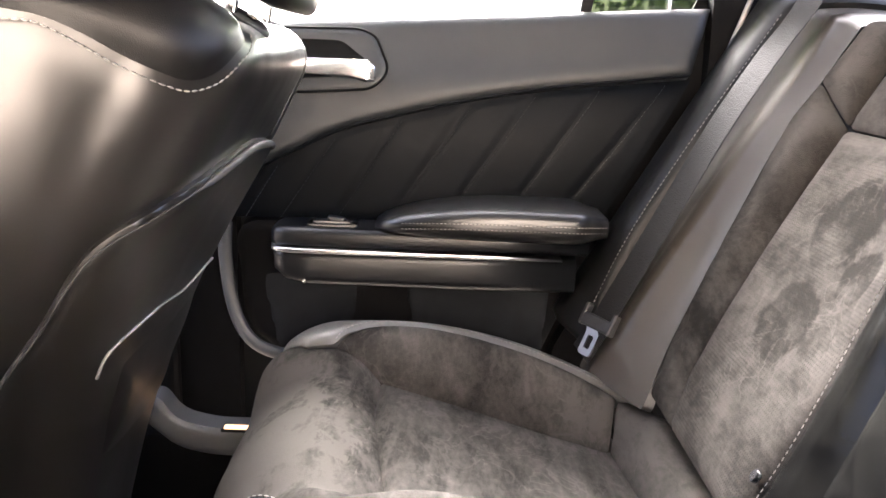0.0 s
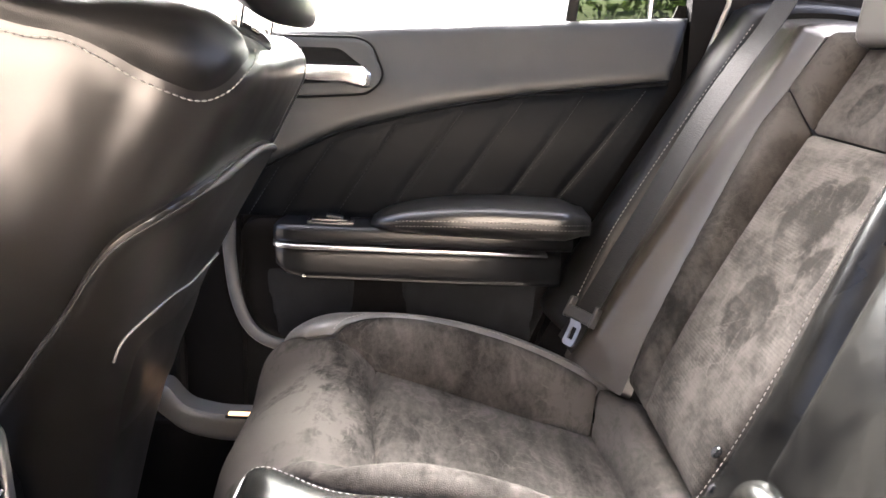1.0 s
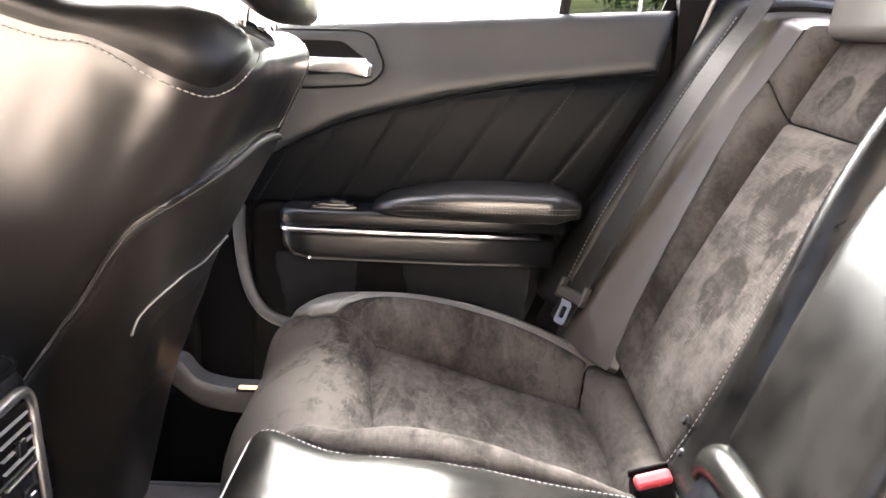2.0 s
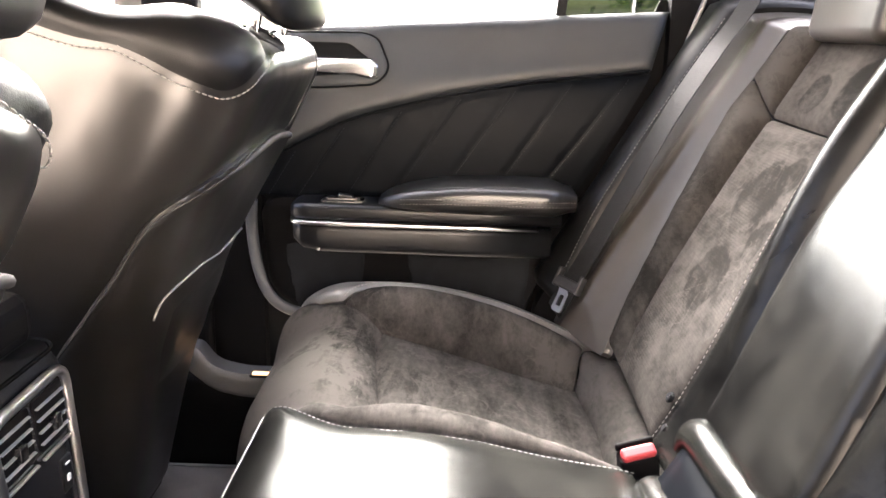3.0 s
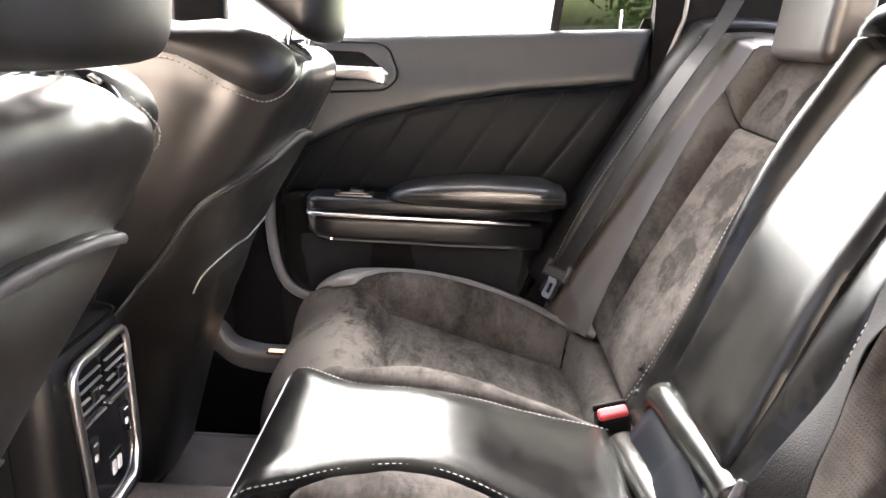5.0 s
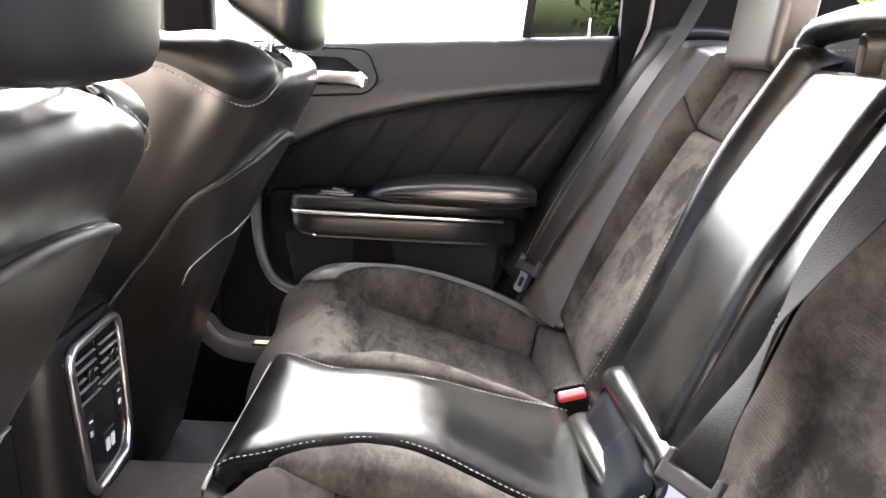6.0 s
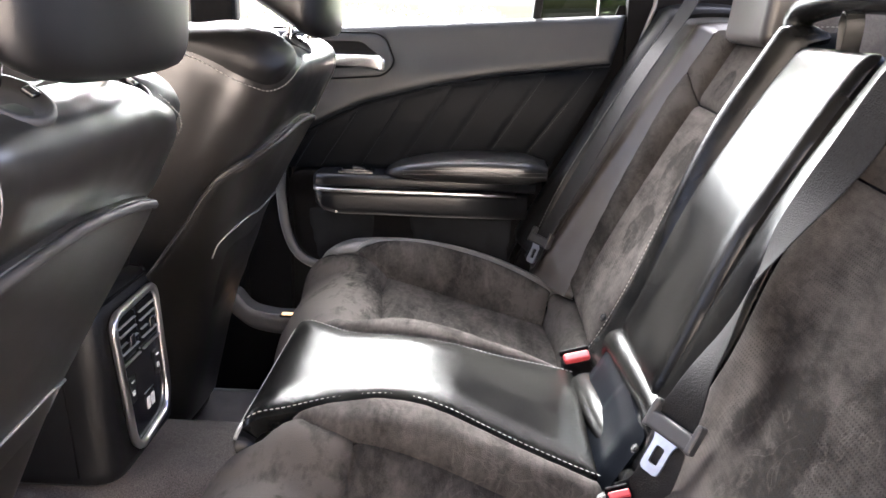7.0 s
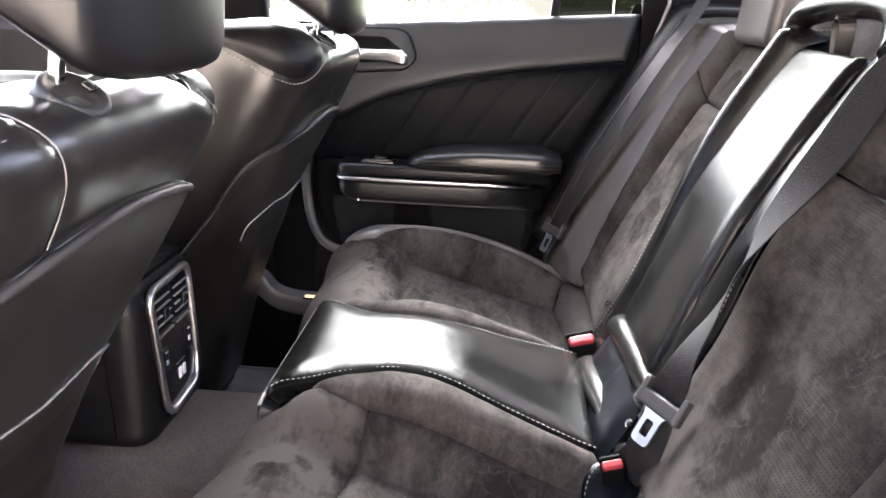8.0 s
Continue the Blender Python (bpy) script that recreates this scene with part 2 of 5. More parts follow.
MAT_PILE = material("charcoal_mat_pile", (0.17, 0.158, 0.152), 1.0, tint=(0.11, 0.102, 0.099), blotch=1, blotch_size=9, grain=0.5, grain_size=600, bump=1.0, bump_size=800, spec=0.1)
THREAD = material("grey_thread", (0.17, 0.166, 0.158), 0.7, blotch=0.3, blotch_size=60)
LIP = material("worn_shell_edge", (0.034, 0.0335, 0.033), 0.6, spec=0.25, blotch=0.4, blotch_size=25)
PIPING = material("grey_leather_piping", (0.18, 0.18, 0.175), 0.4, blotch=0.2, blotch_size=30)
WEBBING = material("black_webbing", (0.0095, 0.0097, 0.0102), 0.75, spec=0.10, tint=(0.0060, 0.0061, 0.0064), blotch=1, blotch_size=420, bump=1.0, bump_size=520)
TONGUE_STEEL = material("dull_steel", (0.42, 0.42, 0.43), 0.36, metal=1.0, blotch=0.15, blotch_size=60)
TONGUE_GREY = material("tongue_grey_plastic", (0.026, 0.0262, 0.027), 0.5, spec=0.3, blotch=0.2, blotch_size=60, bump=0.2, bump_size=1300)
RED = material("red_plastic", (0.25, 0.022, 0.028), 0.55, spec=0.3, blotch=0.15, blotch_size=40)
LINER = material("grey_headliner", (0.085, 0.083, 0.08), 0.95, blotch=0.1, bump=0.4, bump_size=900)
PAINT = material("white_car_paint", (0.6, 0.6, 0.6), 0.25, coat=0.5, blotch=0.03)
ASPHALT = material("tan_concrete", (0.36, 0.315, 0.262), 0.9, tint=(0.28, 0.245, 0.205), blotch=1, blotch_size=1.2, grain=0.3, grain_size=60, bump=0.4, bump_size=80)
LEAF = material("sunlit_leaf", (0.52, 0.52, 0.34), 0.6, tint=(0.42, 0.45, 0.24), blotch=1, blotch_size=3)
RENDERED = material("tan_render", (0.46, 0.405, 0.335), 0.9, blotch=0.2, blotch_size=1.5, bump=0.5, bump_size=60)
LEAF_DARK = material("green_leaf", (0.17, 0.22, 0.06), 0.6, tint=(0.09, 0.13, 0.03), blotch=1, blotch_size=3)
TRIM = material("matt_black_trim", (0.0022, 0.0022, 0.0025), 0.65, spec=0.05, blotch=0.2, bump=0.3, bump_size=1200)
PALE = material("pale_concrete", (0.72, 0.70, 0.62), 0.9, tint=(0.64, 0.63, 0.52), blotch=1, blotch_size=0.8, grain=0.2, grain_size=60, bump=0.4, bump_size=80)
GLASS = glass_material("clear_glass", (0.93, 0.96, 0.94))
GLASS_FRONT = glass_material("grey_green_glass", (0.30, 0.36, 0.32))
GLASS_TINT = glass_material("tinted_glass", (0.13, 0.15, 0.11))
HEAD_LEATHER = material("headrest_leather", (0.0035, 0.0034, 0.0034), 0.34, spec=0.4, blotch=0.3, blotch_size=8, bump=0.06, bump_size=1300, bump_kind="cells")
WING_LEATHER = material("wing_leather", (0.0034, 0.0035, 0.0038), 0.40, spec=0.16, blotch=0.3, blotch_size=8, bump=0.1, bump_size=1200, bump_kind="cells")
# Black hide painted paler: window and sky highlights are in the base colour.
STRIP_LEATHER = material("highlight_toned_leather", (0.0300, 0.0274, 0.0246), 0.33, spec=0.4, tint=(0.0200, 0.0183, 0.0164), blotch=1, blotch_size=5, bump=0.06, bump_size=1200, bump_kind="cells")
EDGE_LEATHER = material("pale_edge_leather", (0.075, 0.073, 0.070), 0.34, tint=(0.055, 0.053, 0.051), blotch=1, blotch_size=14, bump=0.1, bump_size=1100, bump_kind="cells")
DOOR_LEATHER = material("door_armrest_leather", (0.0060, 0.0062, 0.0066), 0.31, spec=0.6, blotch=0.3, blotch_size=8, bump=0.08, bump_size=1100, bump_kind="cells")
WHITE = material("pale_marking", (0.6, 0.6, 0.6), 0.5, blotch=0.1)
GUIDE_PLASTIC = material("guide_black_plastic", (0.026, 0.026, 0.0265), 0.45, spec=0.3, blotch=0.2, blotch_size=30, bump=0.2, bump_size=1300)
HOLE = material("dark_opening", (0.004, 0.004, 0.004), 0.8, spec=0.05, blotch=0.1)


# ---- building helpers ----
def mesh_object(name, verts, faces, mat, parent=None, label="", smooth=True):
    me = bpy.data.meshes.new(name)
    me.from_pydata([tuple(map(float, v)) for v in verts], [], [tuple(int(i) for i in f) for f in faces])
    me.validate()
    if smooth:
        me.shade_smooth()
    me.materials.append(mat)
    ob = new(name, me)
    ob.parent = parent
    return tagged(ob, label)


def part(name, bm, mat, parent=None, label="", smooth=False):
    me = bpy.data.meshes.new(name)
    bmesh.ops.recalc_face_normals(bm, faces=bm.faces)
    bm.to_mesh(me)
    bm.free()
    if smooth:
        me.shade_smooth()
    me.materials.append(mat)
    ob = new(name, me)
    ob.parent = parent
    return tagged(ob, label)


def thing(name, label, category, group="", kind=""):
    return tagged(new(name), label, category, group, kind)


def box(size, at=(0, 0, 0), bevel=0.0, turn=None, seg=3, taper=None):
    """A bevelled box as a bmesh. taper: scale of the top face in x and y."""
    bm = bmesh.new()
    bmesh.ops.create_cube(bm, size=1)
    for v in bm.verts:
        v.co = Vector((v.co.x * size[0], v.co.y * size[1], v.co.z * size[2]))
        if taper and v.co.z > 0:
            v.co.x, v.co.y = v.co.x * taper[0], v.co.y * taper[1]
    if bevel:
        bmesh.ops.bevel(bm, geom=bm.edges[:], offset=bevel, segments=seg, profile=0.5, affect="EDGES")
    m = Matrix.Translation(at) @ (turn if turn else Matrix.Identity(4))
    bmesh.ops.transform(bm, matrix=m, verts=bm.verts)
    return bm


def spline(points, step=0.008, closed=False):
    """Points along a smooth curve through the given points."""
    p = np.array(points, float)
    n = len(p)
    out = []
    for i in range(n if closed else n - 1):
        a, b, c, d = (p[(i + k) % n] if closed else p[min(max(i + k, 0), n - 1)] for k in (-1, 0, 1, 2))
        for t in np.linspace(0, 1, max(2, int(np.linalg.norm(c - b) / step) + 1), endpoint=False):
            out.append(0.5 * (2 * b + (c - a) * t + (2 * a - 5 * b + 4 * c - d) * t * t + (3 * b - a - 3 * c + d) * t ** 3))
    if not closed:
        out.append(p[-1])
    return np.array(out)


def line(points, step=0.008):
    """Points along straight runs."""
    p = np.array(points, float)
    out = []
    for b, c in zip(p[:-1], p[1:]):
        out += [b + (c - b) * t for t in np.linspace(0, 1, max(2, int(np.linalg.norm(c - b) / step) + 1), endpoint=False)]
    return np.array(out + [p[-1]])


def rounded(points, radius=0.02, step=0.008):
    """A closed outline with rounded corners."""
    p = np.array(points, float)
    out = []
    for i in range(len(p)):
        a, b, c = p[i - 1], p[i], p[(i + 1) % len(p)]
        u, w = a - b, c - b
        r = min(radius, 0.45 * np.linalg.norm(u), 0.45 * np.linalg.norm(w))
        s, e = b + u / np.linalg.norm(u) * r, b + w / np.linalg.norm(w) * r
        for t in np.linspace(0, 1, 7):
            out.append((1 - t) ** 2 * s + 2 * t * (1 - t) * b + t * t * e)
    return line(np.array(out + [out[0]]), step)[:-1]


def distances(q, poly):
    """Distance of each point to a closed outline, the nearest outline point, and whether it lies inside."""
    a, b = poly, np.roll(poly, -1, axis=0)
    ab = b - a
    l2 = np.maximum((ab ** 2).sum(1), 1e-12)
    dist, near = np.full(len(q), 1e9), np.zeros_like(q)
    inside = np.zeros(len(q), bool)
    for i in range(len(a)):
        t = np.clip(((q - a[i]) @ ab[i]) / l2[i], 0, 1)
        c = a[i] + t[:, None] * ab[i]
        d = np.hypot(q[:, 0] - c[:, 0], q[:, 1] - c[:, 1])
        k = d < dist
        dist[k], near[k] = d[k], c[k]
        if abs(ab[i, 1]) > 1e-12:
            cross = (a[i, 1] > q[:, 1]) != (b[i, 1] > q[:, 1])
            inside ^= cross & (q[:, 0] < a[i, 0] + (q[:, 1] - a[i, 1]) / ab[i, 1] * ab[i, 0])
    return dist, near, inside


def normals(surf, u, v, e=0.002):
    n = np.cross(surf(u + e, v) - surf(u - e, v), surf(u, v + e) - surf(u, v - e))
    return n / np.maximum(np.linalg.norm(n, axis=1), 1e-9)[:, None]


def skin(name, surf, outline, mat, parent=None, label="", res=0.008, puff=0.008, roll=0.02, skirt=0.02, lift=0.0, wrinkle=0.0, gentle=False, soft=False):
    """A padded panel: the part of a surface inside an outline (in metres along the surface), swelling away from its seams."""
    poly = np.array(outline, float)
    lo, hi = poly.min(0) - res, poly.max(0) + res
    nu, nv = int((hi[0] - lo[0]) / res) + 2, int((hi[1] - lo[1]) / res) + 2
    g = np.stack(np.meshgrid(np.linspace(lo[0], hi[0], nu), np.linspace(lo[1], hi[1], nv), indexing="ij"), -1).reshape(-1, 2)
    dist, near, inside = distances(g, poly)
    idx = np.arange(nu * nv).reshape(nu, nv)
    cells = np.stack([idx[:-1, :-1], idx[1:, :-1], idx[1:, 1:], idx[:-1, 1:]], -1).reshape(-1, 4)
    cells = cells[inside[cells].sum(1) >= 1]
    used = np.unique(cells)
    remap = np.full(nu * nv, -1)
    remap[used] = np.arange(len(used))
    cells = remap[cells]
    q, d, ins = g[used].copy(), dist[used].copy(), inside[used]
    q[~ins] = near[used][~ins]
    d[~ins] = 0
    x = np.clip(d / roll, 0, 1)
    h = puff * (smooth01(x) if gentle else np.sin(x * math.pi / 2) ** 0.8 if soft else np.sqrt(np.maximum(0, 1 - (1 - x) ** 2))) + lift
    if soft:
        h -= 0.003 * np.exp(-d / 0.003)
    if wrinkle:
        h += np.array([wrinkle * noise.noise((a * 14, b * 14, 3.1)) + 0.4 * wrinkle * noise.noise((a * 45, b * 45, 1.7)) for a, b in q]) * x
    n = normals(surf, q[:, 0], q[:, 1])
    p = surf(q[:, 0], q[:, 1]) + n * h[:, None]
    faces = [list(dict.fromkeys(f)) for f in cells.tolist()]
    edges = {}
    for f in faces:
        for a, b in zip(f, f[1:] + f[:1]):
            edges[(a, b)] = 1
    rim = [(a, b) for a, b in edges if (b, a) not in edges]
    verts, wall = list(p), {}
    for a, b in rim:
        for k in (a, b):
            if k not in wall:
                wall[k] = len(verts)
                verts += [p[k], p[k] - n[k] * skirt]
        faces.append([wall[b], wall[a], wall[a] + 1, wall[b] + 1])
    return mesh_object(name, verts, faces, mat, parent, label)


def on(surf, pts, lift=0.0):
    q = np.array(pts, float)
    return surf(q[:, 0], q[:, 1]) + normals(surf, q[:, 0], q[:, 1]) * lift


def tube(name, path, radius, mat, parent=None, label="", sides=8, flat=1.0, up=(0, 0, 1), closed=False):
    """A round or flattened bar along a path."""
    p = np.array(path, float)
    t = np.gradient(p, axis=0) if not closed else np.roll(p, -1, 0) - np.roll(p, 1, 0)
    t /= np.maximum(np.linalg.norm(t, axis=1), 1e-9)[:, None]
    s = np.cross(t, np.array(up, float))
    s /= np.maximum(np.linalg.norm(s, axis=1), 1e-9)[:, None]
    w = np.cross(s, t)
    ang = np.linspace(0, 2 * math.pi, sides, endpoint=False)
    rad = np.broadcast_to(np.array(radius, float), (len(p),))
    verts = [p[i] + rad[i] * (math.cos(a) * s[i] + flat * math.sin(a) * w[i]) for i in range(len(p)) for a in ang]
    faces = []
    n = len(p)
    for i in range(n if closed else n - 1):
        for k in range(sides):
            a, b = i * sides + k, i * sides + (k + 1) % sides
            c, d = ((i + 1) % n) * sides + (k + 1) % sides, ((i + 1) % n) * sides + k
            faces.append((a, b, c, d))
    if not closed:
        faces += [tuple(range(sides))[::-1], tuple((n - 1) * sides + k for k in range(sides))]
    return mesh_object(name, verts, faces, mat, parent, label)


def band(name, path, across, width, thick, mat, parent=None, label=""):
    """A strap: a flat ribbon of some thickness along a path, its width along the vectors across."""
    p = np.array(path, float)
    c = np.broadcast_to(np.array(across, float), p.shape).copy()
    c /= np.linalg.norm(c, axis=1)[:, None]
    t = np.gradient(p, axis=0)
    t /= np.maximum(np.linalg.norm(t, axis=1), 1e-9)[:, None]
    c -= (c * t).sum(1)[:, None] * t
    c /= np.linalg.norm(c, axis=1)[:, None]
    n = np.cross(t, c)
    n /= np.maximum(np.linalg.norm(n, axis=1), 1e-9)[:, None]
    ring = [(-.5, -.3), (-.47, -.5), (.47, -.5), (.5, -.3), (.5, .3), (.47, .5), (-.47, .5), (-.5, .3)]
    verts = [p[i] + c[i] * width * a + n[i] * thick * b for i in range(len(p)) for a, b in ring]
    faces = [(i * 8 + k, i * 8 + (k + 1) % 8, i * 8 + 8 + (k + 1) % 8, i * 8 + 8 + k) for i in range(len(p) - 1) for k in range(8)]
    faces += [tuple(range(8))[::-1], tuple((len(p) - 1) * 8 + k for k in range(8))]
    return mesh_object(name, verts, faces, mat, parent, label, smooth=False)


def stitches(name, path, mat, parent, dash=0.0045, gap=0.0025, r=0.0008):
    """A row of thread dashes along a path."""
    p = np.array(path, float)
    seg = np.linalg.norm(np.diff(p, axis=0), axis=1)
    s = np.concatenate([[0], np.cumsum(seg)])
    at = lambda d: np.array([np.interp(d, s, p[:, k]) for k in range(3)])
    verts, faces, d = [], [], 0.0
    while d + dash < s[-1]:
        a, b = at(d), at(d + dash)
        t = (b - a) / max(np.linalg.norm(b - a), 1e-9)
        u = np.cross(t, (0.3, 0.5, 0.8))
        u /= np.linalg.norm(u)
        w = np.cross(t, u)
        k = len(verts)
        for c, f in ((a, 0.5), ((a + b) / 2, 1.0), (b, 0.5)):
            verts += [c + r * f * x for x in (u, w, -u, -w)]
        for j in (0, 4):
            faces += [(k + j + i, k + j + (i + 1) % 4, k + j + 4 + (i + 1) % 4, k + j + 4 + i) for i in range(4)]
        faces += [(k + 3, k + 2, k + 1, k), (k + 8, k + 9, k + 10, k + 11)]
        d += dash + gap
    return mesh_object(name, verts, faces, mat, parent, smooth=False)


def slab(outline, plane, at, thick):
    """A plate cut from an outline of two coordinates, as a bmesh. plane: 'xz' or 'xy' or 'yz'; at: its third coordinate; thick: towards plus."""
    bm = bmesh.new()
    put = {"xz": lambda a, b, c: (a, c, b), "xy": lambda a, b, c: (a, b, c), "yz": lambda a, b, c: (c, a, b)}[plane]
    lo = [bm.verts.new(put(a, b, at)) for a, b in outline]
    hi = [bm.verts.new(put(a, b, at + thick)) for a, b in outline]
    bm.faces.new(lo[::-1])
    bm.faces.new(hi)
    for i in range(len(lo)):
        j = (i + 1) % len(lo)
        bm.faces.new((lo[i], lo[j], hi[j], hi[i]))
    return bm


def stack(name, rings, mat, parent, label=""):
    """A solid through closed rings of equal length, one above the other."""
    n = min(len(k) for k in rings)
    rings = [[k[int(i * len(k) / n)] for i in range(n)] for k in rings]
    verts = [p for k in rings for p in k]
    faces = [(i * n + j, i * n + (j + 1) % n, i * n + n + (j + 1) % n, i * n + n + j) for i in range(len(rings) - 1) for j in range(n)]
    faces += [tuple(range(n))[::-1], tuple((len(rings) - 1) * n + j for j in range(n))]
    return mesh_object(name, verts, faces, mat, parent, label)


def smooth01(x):
    x = np.clip(x, 0, 1)
    return x * x * (3 - 2 * x)


YC = 0.48  # the car's middle

# ---- ground and distance ----
ground = tagged(part("ground", box((120, 120, 0.1), (0, 0, -0.47)), ASPHALT), "worn tan concrete ground outside the car", "ground", kind="structure")


def foliage(name, spots, count, leaf, seed):
    """Many small leaves round the given clumps (x, y, z, radius)."""
    rng = np.random.default_rng(seed)
    spots = np.array(spots)
    c = spots[rng.integers(0, len(spots), count)]
    d = rng.normal(size=(count, 3))
    d /= np.linalg.norm(d, axis=1)[:, None]
    p = c[:, :3] + d * (c[:, 3] * rng.uniform(0.55, 1.05, count))[:, None]
    a = rng.normal(size=(count, 3))
    a /= np.linalg.norm(a, axis=1)[:, None]
    b = np.cross(a, rng.normal(size=(count, 3)))
    b /= np.linalg.norm(b, axis=1)[:, None]
    size = leaf * rng.uniform(0.6, 1.4, count)[:, None]
    verts = np.stack([p - a * size, p + b * size * 0.45, p + a * size, p - b * size * 0.45], 1).reshape(-1, 3)
    return verts, np.arange(count * 4).reshape(-1, 4)


pavement = tagged(part("pavement", box((60, 9, 0.06), (0, 7.2, -0.41)), PALE), "pale concrete pavement beyond the car", "pavement", kind="structure")
rng = random.Random(5)
spots = [(rng.uniform(-9, 11), 13 + rng.uniform(-0.5, 1.2), rng.uniform(-0.4, 0.5), rng.uniform(0.3, 0.6)) for _ in range(110)]
trees = [(rng.uniform(1.05, 6.5), rng.uniform(5.0, 8.0), rng.uniform(0.4, 5.5), rng.uniform(0.4, 0.8)) for _ in range(170)]
fv, ff = foliage("trees", trees, 90000, 0.04, 8)
tagged(mesh_object("trees", fv, ff, LEAF_DARK, smooth=False), "dense green trees behind the car's rear quarter", "trees", kind="stuff")
fv, ff = foliage("hedge", spots, 36000, 0.06, 3)
hedge = tagged(mesh_object("hedge", fv, ff, LEAF, smooth=False), "sunlit green hedge and bushes beyond the car", "hedge", kind="stuff")

# Unseen wall, added to limit sky and bounce tan light through the open side.
unseen_wall = tagged(part("bounce_wall", box((30, 0.3, 4.4), (0, -5.4, 1.75)), RENDERED), "unseen tan wall added to block sky and bounce light into the car", "wall", kind="structure")

# ---- car body: floor, sides, roof ----
floor = tagged(part("floor", box((2.6, 1.5, 0.04), (-0.75, YC, -0.02), 0.005), CARPET), "black carpeted car floor", "floor", kind="structure")
mat = thing("floor_mat", "black carpet floor mat with bound edge in the footwell", "floor mat")
part("carpet", slab(rounded([(-0.60, 0.645), (-0.60, 1.145), (-0.10, 1.145), (-0.10, 0.645)], 0.05, 0.02), "xy", 0.001, 0.009), MAT_PILE, mat, smooth=False)
edge_line = np.array([(x, y, 0.010) for x, y in rounded([(-0.60, 0.645), (-0.60, 1.145), (-0.10, 1.145), (-0.10, 0.645)], 0.05, 0.02)])
tube("bound_edge", edge_line, 0.0045, PLASTIC_GREY, mat, closed=True)
tunnel = tagged(part("floor_tunnel", box((2.2, 0.34, 0.262), (-0.9, YC + 0.005, 0.131), 0.06, taper=(1.0, 0.62), seg=5), CARPET, smooth=True), "raised carpeted tunnel along the car floor", "floor", kind="structure")
roof = tagged(part("ceiling", box((1.9, 1.38, 0.05), (-0.15, YC, 1.25), 0.02), LINER), "grey fabric headliner under the car roof", "ceiling", kind="structure")


def loft_box():
    bm = box((0.5, 1.5, 0.5), (-1.55, YC, 0.62), 0.10, pose(0, 0, 0, 0, -8, 0), seg=4)
    return bm


def beltline(x):
    return 0.815 + 0.062 * x


wall_far = tagged(part("wall_far", slab([(-1.7, -0.1), (1.6, -0.1), (1.6, 0.78), (-1.7, 0.76)], "xz", 1.35, 0.05), PAINT), "painted outer skin of the car side", "wall", kind="structure")
wall_near = tagged(part("wall_near", slab([(0.42, -0.1), (1.6, -0.1), (1.6, 0.80), (0.9, 0.86), (0.62, 1.22), (0.42, 1.22), (0.56, 0.80), (0.30, 0.30)], "xz", -0.44, 0.08), PAINT), "rear side wall of the car behind the open door", "wall", kind="structure")
sill_near = tagged(part("trim_sill_near", box((2.2, 0.10, 0.16), (-0.7, -0.34, 0.02), 0.02), PLASTIC_DARK), "black sill under the open rear door", "sill trim", kind="structure")
near_pillar = tagged(part("trim_pillar_near", box((0.10, 0.06, 1.3), (-0.475, -0.33, 0.60), 0.015), TRIM), "black pillar trim beside the open rear door", "pillar", kind="structure")
wall_rear = tagged(part("wall_rear", box((0.05, 1.6, 0.9), (1.3, YC, 0.35)), PAINT), "rear end of the car body", "wall", kind="structure")
header_front = tagged(part("trim_header", box((0.10, 1.4, 0.06), (-1.1, YC, 1.24), 0.02), LINER), "roof edge above the windscreen", "trim", kind="structure")
header_rear = tagged(part("trim_rear_header", box((0.10, 1.3, 0.06), (0.80, YC, 1.22), 0.02), LINER), "roof edge above the rear window", "trim", kind="structure")
dash = tagged(part("dashboard", loft_box(), PLASTIC_DARK), "black dashboard under the windscreen", "dashboard", kind="structure")
front_door = thing("door_2", "black front passenger door beside the seat", "car door", kind="structure")
part("door_panel", box((1.0, 0.06, 0.72), (-1.05, 1.28, 0.43), 0.03), PLASTIC_DARK, front_door)
part("door_top", box((1.0, 0.07, 0.06), (-1.05, 1.29, 0.79), 0.02), PLASTIC, front_door)

# ---- far rear door ----
DOOR_LINE = spline([(0.1, 1.245), (0.30, 1.255), (0.42, 1.262), (0.52, 1.247), (0.62, 1.243), (0.70, 1.255), (0.75, 1.274), (0.80, 1.29), (0.84, 1.302)], 0.004)


def door_surf(x, z):
    y = np.interp(z, DOOR_LINE[:, 0], DOOR_LINE[:, 1])
    return np.stack([np.asarray(x, float) + 0 * y, y, np.asarray(z, float) + 0 * y], -1)


INSERT_TOP = [(-0.36, 0.50), (-0.31, 0.555), (-0.257, 0.592), (-0.152, 0.644), (-0.065, 0.669), (0.021, 0.690), (0.141, 0.712), (0.236, 0.724), (0.373, 0.739)]
top_curve = spline(INSERT_TOP)
top_z = lambda x: float(np.interp(x, top_curve[:, 0], top_curve[:, 1]))


